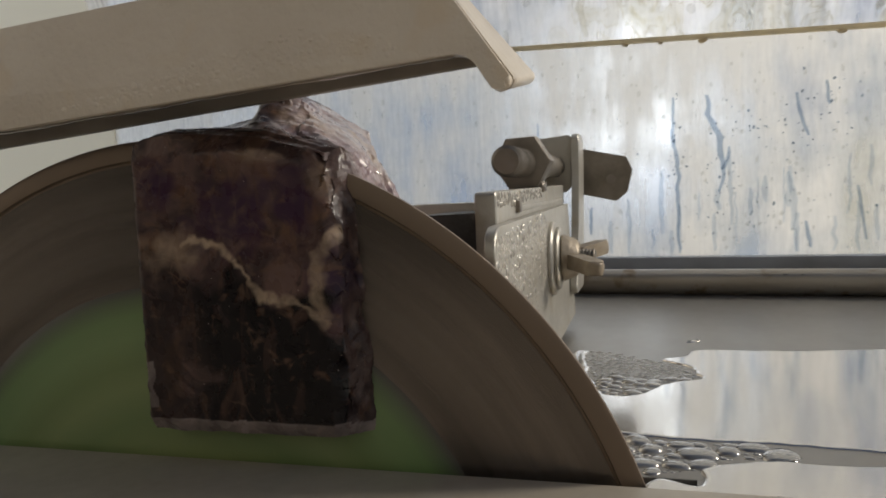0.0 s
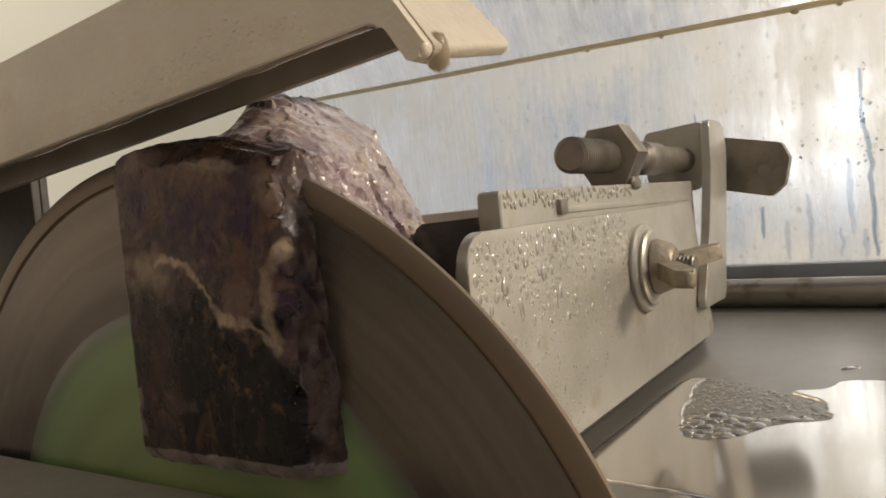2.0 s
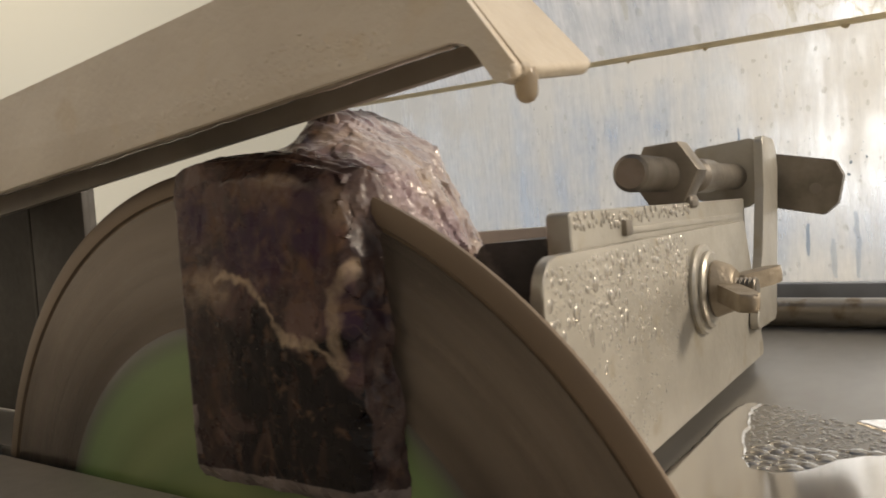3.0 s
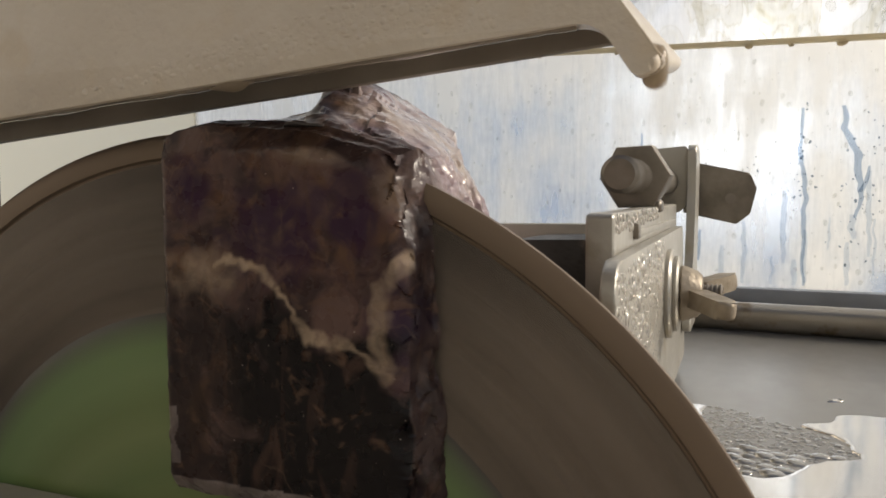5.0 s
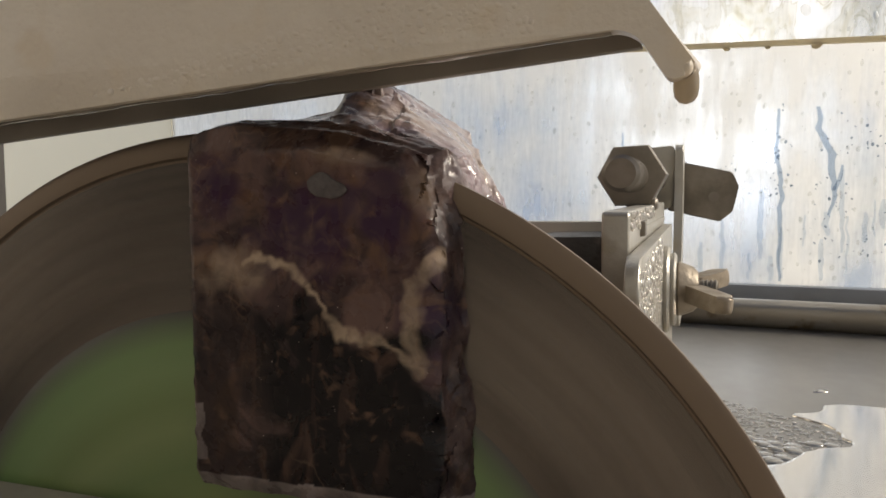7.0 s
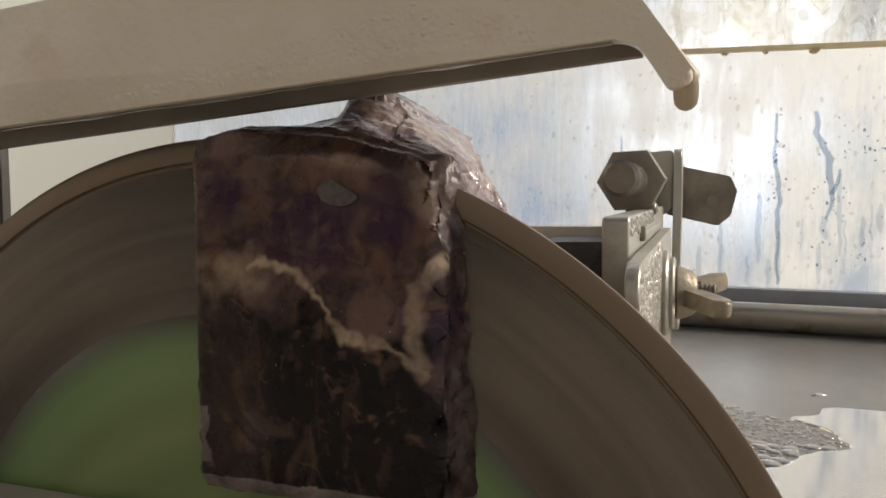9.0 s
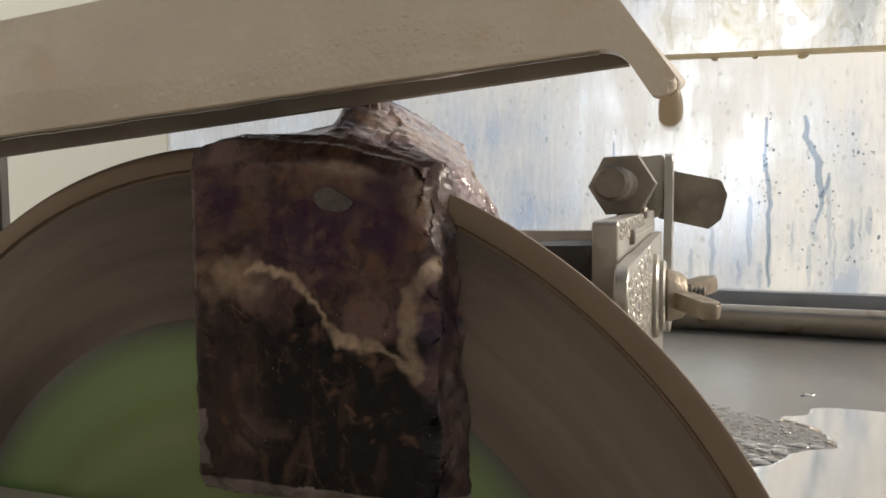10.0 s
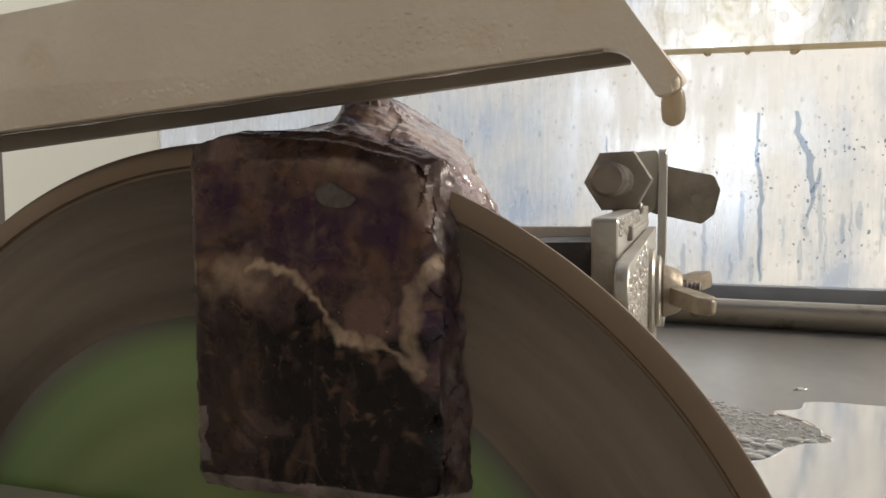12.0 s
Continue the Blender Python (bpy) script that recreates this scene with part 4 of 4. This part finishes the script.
# ---- water on the table ----
def blob(points, wobble=0.0006, steps=10):
    """A closed, wavering outline through a few points."""
    out, k = [], len(points)
    for i in range(k):
        p0, p1, p2, p3 = (Vector(points[(i + d) % k]) for d in (-1, 0, 1, 2))
        for j in range(steps):
            t = j / steps
            p = 0.5 * ((2 * p1) + (p2 - p0) * t + (2 * p0 - 5 * p1 + 4 * p2 - p3) * t * t + (3 * p1 - p0 - 3 * p2 + p3) * t ** 3)
            out.append((p.x + wobble * noise.noise((p.x * 300, p.y * 300, 1)), p.y + wobble * noise.noise((p.x * 300, p.y * 300, 9))))
    return out


def film_sheet(outline, name, label, z=0.0):
    """A thin sheet of water with a rounded edge."""
    bm = bmesh.new()
    k = len(outline)
    cx, cy = sum(p[0] for p in outline) / k, sum(p[1] for p in outline) / k
    inset = []
    for i in range(k):
        a, b = Vector(outline[i - 1]), Vector(outline[(i + 1) % k])
        t = (b - a).normalized()
        inset.append(Vector((-t.y, t.x)))
    area = sum(outline[i - 1][0] * outline[i][1] - outline[i][0] * outline[i - 1][1] for i in range(k))
    sign = 1 if area > 0 else -1
    rings = []
    for off, h in ((0, 0.0), (0.0002, 0.0003), (0.0006, 0.0005), (0.0011, 0.00055), (0.0016, 0.00055)):
        rings.append([bm.verts.new((p[0] + sign * q.x * off, p[1] + sign * q.y * off, z + h)) for p, q in zip(outline, inset)])
    for r0, r1 in zip(rings, rings[1:]):
        for i in range(k):
            bm.faces.new((r0[i], r0[(i + 1) % k], r1[(i + 1) % k], r1[i]))
    bm.faces.new(rings[-1])
    bmesh.ops.triangulate(bm, faces=[f for f in bm.faces if len(f.verts) > 4])
    return tagged(part(name, bm, FILM), label, "water", "water on the table", "stuff")


POOL = blob([(0.1393, 0.1400), (0.170, 0.1405), (0.260, 0.142), (0.260, 0.022), (0.200, 0.026), (0.1575, 0.0305), (0.135, 0.031), (0.112, 0.034), (0.0985, 0.036), (0.0900, 0.046), (0.0892, 0.080), (0.0892, 0.118),
             (0.0910, 0.1340), (0.0965, 0.1355), (0.0955, 0.1310), (0.0965, 0.1200), (0.0990, 0.1080), (0.1000, 0.0970), (0.1035, 0.0850), (0.1060, 0.0755), (0.1090, 0.0712), (0.1140, 0.0705), (0.1195, 0.0748),
             (0.1240, 0.0835), (0.1305, 0.0905), (0.1380, 0.0950), (0.1365, 0.1030), (0.1340, 0.1130), (0.1250, 0.1225), (0.1330, 0.1290)], 0.0008)
film_sheet(POOL, "water_pool", "shallow pool of grey water on the metal table")
film_sheet(blob([(0.1345, 0.1560), (0.1385, 0.1575), (0.1400, 0.1600), (0.1360, 0.1600)], 0.0002), "water_pool", "small bead of water on the metal table")
film_sheet(blob([(0.134, 0.0005), (0.136, 0.012), (0.1555, 0.0200), (0.162, 0.018), (0.26, 0.016), (0.26, -0.09), (0.12, -0.09), (0.1215, -0.004)], 0.0008), "water_pool", "shallow pool of grey water before the blade slot")
PATCH_A = blob([(0.0930, 0.1330), (0.1020, 0.1340), (0.1110, 0.1300), (0.1230, 0.1200), (0.1330, 0.1110), (0.1365, 0.0965), (0.1300, 0.0915), (0.1235, 0.0845), (0.1190, 0.0765), (0.1130, 0.0722), (0.1085, 0.0725), (0.1050, 0.0790), (0.1010, 0.0990), (0.0975, 0.1160)], 0.0006, 6)
PATCH_B = blob([(0.1170, 0.0280), (0.1350, 0.0290), (0.1545, 0.0270), (0.1540, 0.0215), (0.1400, 0.0180), (0.1345, 0.0110), (0.1230, 0.0075), (0.1190, 0.0160)], 0.0003, 4)
for poly, sizes, near in ((PATCH_A, (0.0024, 0.0017, 0.0012, 0.0009, 0.0006, 0.0004), 0.078), (PATCH_B, (0.0034, 0.0020, 0.0012, 0.0008, 0.0005, 0.0004), 0.03)):
    spots = []
    for x, y, r in packed(poly, sizes, 420, 0.84 if near > 0.05 else 0.97):
        if r > 0.0011 and y > near + 0.016:
            for _ in range(9):
                a, d, q = random.uniform(0, 6.28), r * random.uniform(0.1, 0.9), r * random.uniform(0.18, 0.42)
                spots.append((Matrix.Translation((x + d * math.cos(a), y + d * math.sin(a), -0.0001)), q, 0.0001 + q * 0.4, random.uniform(0.75, 1.0)))
            continue
        spots.append((Matrix.Translation((x, y, -0.0001)) @ pose(0, 0, 0, 0, 0, random.uniform(-25, 25)), r * random.uniform(1.0, 1.35), 0.0001 + r * random.uniform(0.30, 0.42), random.uniform(0.75, 1.0)))
    dome_field(spots, "table_droplets", WET_TABLE, "crowded clear water drops beaded on the metal table", "water drops", "water on the table")

# water beaded on the vise plate
PLATE = [(0.008, 0.056), (0.10, 0.0585), (0.104, 0.050), (0.097, 0.040), (0.085, 0.026), (0.066, 0.012), (0.05, 0.006), (0.02, 0.006), (0.008, 0.030)]
spots = []
for y, z, r in packed(PLATE, (0.0011, 0.0007, 0.0005, 0.00036, 0.00027, 0.0002), 760, 1.0):
    high_up = (z - 0.035) / 0.02
    if r > 0.00055 and random.random() > 0.25 + high_up:
        continue
    stretch = random.uniform(0.9, 1.5) + (0.9 if random.random() < 0.12 else 0)
    spots.append((Matrix.Translation((PX1, y, z)) @ pose(0, 0, 0, 0, 90, 0) @ pose(0, 0, 0, 0, 0, random.uniform(-20, 20)) @ Matrix.Diagonal((stretch, 1, 1, 1)), r * random.uniform(0.7, 0.95), r * random.uniform(0.16, 0.30), 1.0))
for y, z in ((0.020, 0.046), (0.031, 0.051), (0.048, 0.054), (0.013, 0.038), (0.060, 0.055), (0.083, 0.055), (0.040, 0.047)):
    spots.append((Matrix.Translation((PX1, y, z)) @ pose(0, 0, 0, 0, 90, 0) @ Matrix.Diagonal((1.7, 1, 1, 1)), 0.0013, 0.0006, 1.0))
for y, z, r in packed([(0.03, 0.0625), (0.12, 0.064), (0.12, 0.0668), (0.03, 0.066)], (0.0008, 0.0005), 120, 1.05):
    spots.append((Matrix.Translation((0.0848, y, z)) @ pose(0, 0, 0, 0, 90, 0) @ Matrix.Diagonal((1.8, 1, 1, 1)), r * 0.7, r * 0.5, 1.0))
beaded = dome_field(spots, "plate_droplets", WET_STEEL, "small water drops beaded on the steel vise plate", "water drops")
beaded.matrix_basis = ASKEW

# water on the shield
to_wall = pose(0, WALL0, 0, 0, 0, wall_turn) @ pose(0, -0.0002, 0, 90, 0, 0)


def trail(points, wide, place=to_wall, mat=None, label="thin run of water down the fogged shield"):
    bm = bmesh.new()
    rings = []
    path = []
    for (ax, az), (bx, bz) in zip(points, points[1:]):
        for j in range(6):
            t = j / 6
            path.append((ax + (bx - ax) * t, az + (bz - az) * t))
    path.append(points[-1])
    k = len(path)
    for i, (x, z) in enumerate(path):
        w = wide * (0.55 + 0.45 * math.sin(math.pi * (i + 0.6) / k)) * (1 + 0.35 * noise.noise((x * 200, z * 220, 4)))
        x += 0.0007 * noise.noise((z * 180, x * 30, 2))
        rings.append([bm.verts.new((x - w, z, 0)), bm.verts.new((x - w * 0.5, z, 0.0006)), bm.verts.new((x + w * 0.5, z, 0.0006)), bm.verts.new((x + w, z, 0))])
    for p, q in zip(rings, rings[1:]):
        for i in range(3):
            bm.faces.new((p[i], p[i + 1], q[i + 1], q[i]))
    ob = part("water_trail", bm, mat or TRAIL)
    ob.matrix_basis = place
    ob.visible_shadow = False
    return tagged(ob, label, "water trail", "water trails on the shield")


trail([(0.1335, 0.1195), (0.1332, 0.110), (0.1325, 0.097), (0.1330, 0.090), (0.1350, 0.081), (0.1358, 0.070), (0.1348, 0.062), (0.1352, 0.045), (0.1345, 0.034), (0.1355, 0.0215)], 0.0013)
trail([(0.1535, 0.1195), (0.1545, 0.1120), (0.1540, 0.1075), (0.1575, 0.1000), (0.1608, 0.0930), (0.1605, 0.0850), (0.1622, 0.0780), (0.1620, 0.073)], 0.0019)
trail([(0.1660, 0.0870), (0.1652, 0.0800), (0.1625, 0.0735), (0.1618, 0.0650), (0.1595, 0.0592)], 0.0012)
trail([(0.2040, 0.1165), (0.2060, 0.1024), (0.2105, 0.0905)], 0.0012)
trail([(0.2200, 0.1220), (0.2215, 0.1080)], 0.0010)
for i in range(26):
    x, z = random.gauss(0.185, 0.045), random.uniform(0.035, 0.085)
    low = max(z - random.uniform(0.012, 0.05), 0.0215)
    trail([(x + 0.0018 * noise.noise((k * 0.8, i * 2.7, 3)), z + (low - z) * k / 4) for k in range(5)], random.uniform(0.0006, 0.0018), to_wall, FAINT, "faint clear run of water down the fogged shield")
trail([(0.0800, 0.052), (0.0790, 0.034)], 0.0011)
trail([(0.0450, 0.110), (0.0452, 0.096)], 0.0007)
trail([(0.2080, 0.040), (0.2110, 0.024)], 0.0012)
trail([(0.2360, 0.060), (0.2400, 0.028)], 0.0010)
spots = []
for x, z, r in packed([(-0.1, 0.024), (0.36, 0.024), (0.36, 0.150), (-0.1, 0.150)], (0.0013, 0.0009, 0.0006, 0.0004), 170, 1.3):
    spots.append((to_wall @ Matrix.Translation((x, z, 0)), r * 0.9, r * 0.4, random.uniform(1.0, 1.7)))
dark = [q for i, q in enumerate(spots) if i % 11 == 0]
dome_field([q for i, q in enumerate(spots) if i % 11], "shield_droplets", WATER, "scattered water drops on the fogged shield", "water drops")
specks = []
for cx, cz, wide, tall, count in ((0.134, 0.085, 0.006, 0.035, 45), (0.160, 0.075, 0.007, 0.035, 55), (0.180, 0.100, 0.012, 0.014, 45), (0.207, 0.085, 0.010, 0.030, 45), (0.223, 0.110, 0.010, 0.016, 30), (0.245, 0.070, 0.016, 0.040, 40), (0.105, 0.090, 0.012, 0.030, 25), (0.170, 0.045, 0.014, 0.014, 30)):
    for _ in range(count * 2 // 3):
        x, z, r = random.gauss(cx, wide), random.gauss(cz, tall * 0.6), random.choice((0.0008, 0.0006, 0.0005, 0.0004, 0.0003))
        if 0.022 < z < 0.148:
            specks.append((to_wall @ Matrix.Translation((x, z, 0.0001)) @ pose(0, 0, 0, 0, 0, random.uniform(-40, 40)), r * random.uniform(0.6, 1.1), r * 0.4, random.uniform(0.5, 1.7)))
ob = dome_field(specks, "shield_droplets", SPECK, "small dark specks of water clustered on the fogged shield", "water drops")
ob.visible_shadow = False
ob = dome_field(dark, "shield_droplets", DULL_DROP, "dark-edged water drops on the fogged shield", "water drops")
ob.visible_shadow = False
to_hood = pose(0, WALL0, 0, 0, 0, wall_turn) @ pose(0, -0.002, 0.1634, 22, 3.0, 0) @ pose(0, -0.0002, 0, 90, 0, 0)
spots = []
for x, z, r in packed([(-0.05, 0.003), (0.36, 0.003), (0.36, 0.12), (-0.05, 0.12)], (0.0036, 0.0026, 0.0018, 0.0012), 80, 1.3):
    spots.append((to_hood @ Matrix.Translation((x, z, 0)), r * 0.75, r * 0.3, random.uniform(1.0, 2.2)))
dome_field([q for i, q in enumerate(spots) if i % 3 == 0], "hood_droplets", WATER, "large hanging water drops on the upper shield", "water drops")
for i in range(22):
    x, z = -0.02 + 0.0165 * i + random.uniform(-0.006, 0.006), random.uniform(0.035, 0.13)
    low = max(z - random.uniform(0.025, 0.075), 0.004)
    line = [(x + 0.004 * noise.noise((k * 0.9, i * 3.1, 8)), z + (low - z) * k / 5) for k in range(6)]
    trail(line, random.uniform(0.0012, 0.0028), to_hood, WATER if i % 2 else HOOD_WATER, "wavy clear run of water on the upper shield")
spots = []
for x, r in ((0.152, 0.0030), (0.228, 0.0026), (0.105, 0.0022), (0.127, 0.0018), (0.03, 0.0016), (-0.02, 0.0016)):
    spots.append((to_wall @ Matrix.Translation((x, 0.1625 - 0.0507 * x - 0.0018, 0.002)), r, r * 0.6, 0.7))
dome_field(spots, "seam_droplets", SEALANT, "dull drops hanging from the shield's seam", "water drops")


# ---- drips from the guard ----
def drop_mesh():
    bm = lathe([(-0.0034, 0.0003), (-0.0031, 0.0011), (-0.0023, 0.0018), (-0.0010, 0.0020), (0.0006, 0.0020), (0.0020, 0.0018), (0.0030, 0.0013), (0.0034, 0.0003)], "z", 20)
    me = bpy.data.meshes.new("drop")
    bm.to_mesh(me)
    bm.free()
    me.materials.append(SLURRY_DROP)
    me.polygons.foreach_set("use_smooth", [True] * len(me.polygons))
    return me


DROP = drop_mesh()
TIP = (0.0972, -0.0108, 0.0894)
FALLS = (0.84, 1.12, 1.42, 1.86, 2.22, 2.62, 3.14, 3.58, 4.02, 4.47, 4.84, 5.28, 5.72, 6.12, 6.52, 7.06, 7.55, 8.05, 8.55, 9.18, 9.60, 10.00, 10.46, 11.02, 11.58, 12.0)
drops = [tagged(new("slurry_drop", DROP), "grey slurry drop dripping from the blade guard's tip", "water drop", "drips from the guard") for _ in FALLS]
foam = part("foam_patch", prism(blob([(-0.0042, 0.0008), (-0.0015, 0.0026), (0.0018, 0.0014), (0.0044, -0.0010), (0.0016, -0.0022), (-0.0028, -0.0018)], 0.0005, 6), -0.00025, 0.00025, "y", 0.0002, 2), FOAM)
tagged(foam, "thin whitish foam patch sliding down the sawn slab", "foam")
bead = part("lip_bead", lathe([(-0.0075, 0.0002), (-0.005, 0.0006), (-0.0022, 0.0013), (0.0, 0.0017), (0.0016, 0.0015), (0.003, 0.0008), (0.006, 0.0002)], "x", 20), SLURRY_DROP)
tagged(bead, "slurry bead sliding along the guard's lower lip", "water drop")


FOAM_ROWS = ((0.0, 0.0300, -0.0030, 0.0848, 80), (5.2, 0.0300, -0.0040, 0.0846, 80), (5.9, 0.0310, -0.0090, 0.0815, 40), (6.5, 0.0319, -0.0111, 0.0730, 0),
             (9.0, 0.0338, -0.0111, 0.0722, 0), (12.0, 0.0341, -0.0111, 0.0724, 0))


def motions():
    turns = []
    for i in range(361):
        turns.append((i / 30, BLADE_AT @ pose(0, 0, 0, 0, -70.0 * i, 0)))
    walk(blade, turns)
    before = 0.4
    for ob, fall in zip(drops, FALLS):
        start = max(fall - 0.45, before)
        x, y, z = TIP
        high_up = pose(x - 0.018, y + 0.004, z + 0.0165)
        rows = [(0.0, high_up)]
        if start > 0.05:
            rows.append((round(start * 30) / 30, high_up))
        begin = max(start, 0.0)
        rows.append((round((begin + (fall - begin) * 0.4) * 30) / 30, pose(x, y, z + 0.0005)))
        rows.append((round(fall * 30) / 30, pose(x, y, z - 0.0026)))
        for j in range(1, 5):
            t = j / 30
            zz = z - 0.0026 - 4.9 * t * t - 0.12 * t
            when = round(fall * 30) / 30 + t
            if when > 12.0:
                break
            rows.append((when, pose(x + 0.03 * t, y, max(zz, 0.0003))))
            if zz < 0.0003:
                break
        if rows[-1][0] < 12.0:
            rows.append((12.0, rows[-1][1]))
        walk(ob, rows)
        before = fall
    walk(foam, [(t, pose(x, y, z, tip, 0, 0)) for t, x, y, z, tip in FOAM_ROWS])
    tucked = pose(0.06, -0.008, low_front(0.06) + 0.012)
    walk(bead, [(0.0, tucked), (3.6, tucked)] + [(t, pose(x, FRONT_Y + 0.0022, low_front(x) + 0.0001, 0, -3.8, 0)) for t, x in ((4.2, 0.050), (4.6, 0.036), (5.0, 0.0213), (5.5, 0.0021), (6.2, -0.030), (7.5, -0.060), (10.5, -0.010 - 0.060), (12.0, -0.075))])


motions()
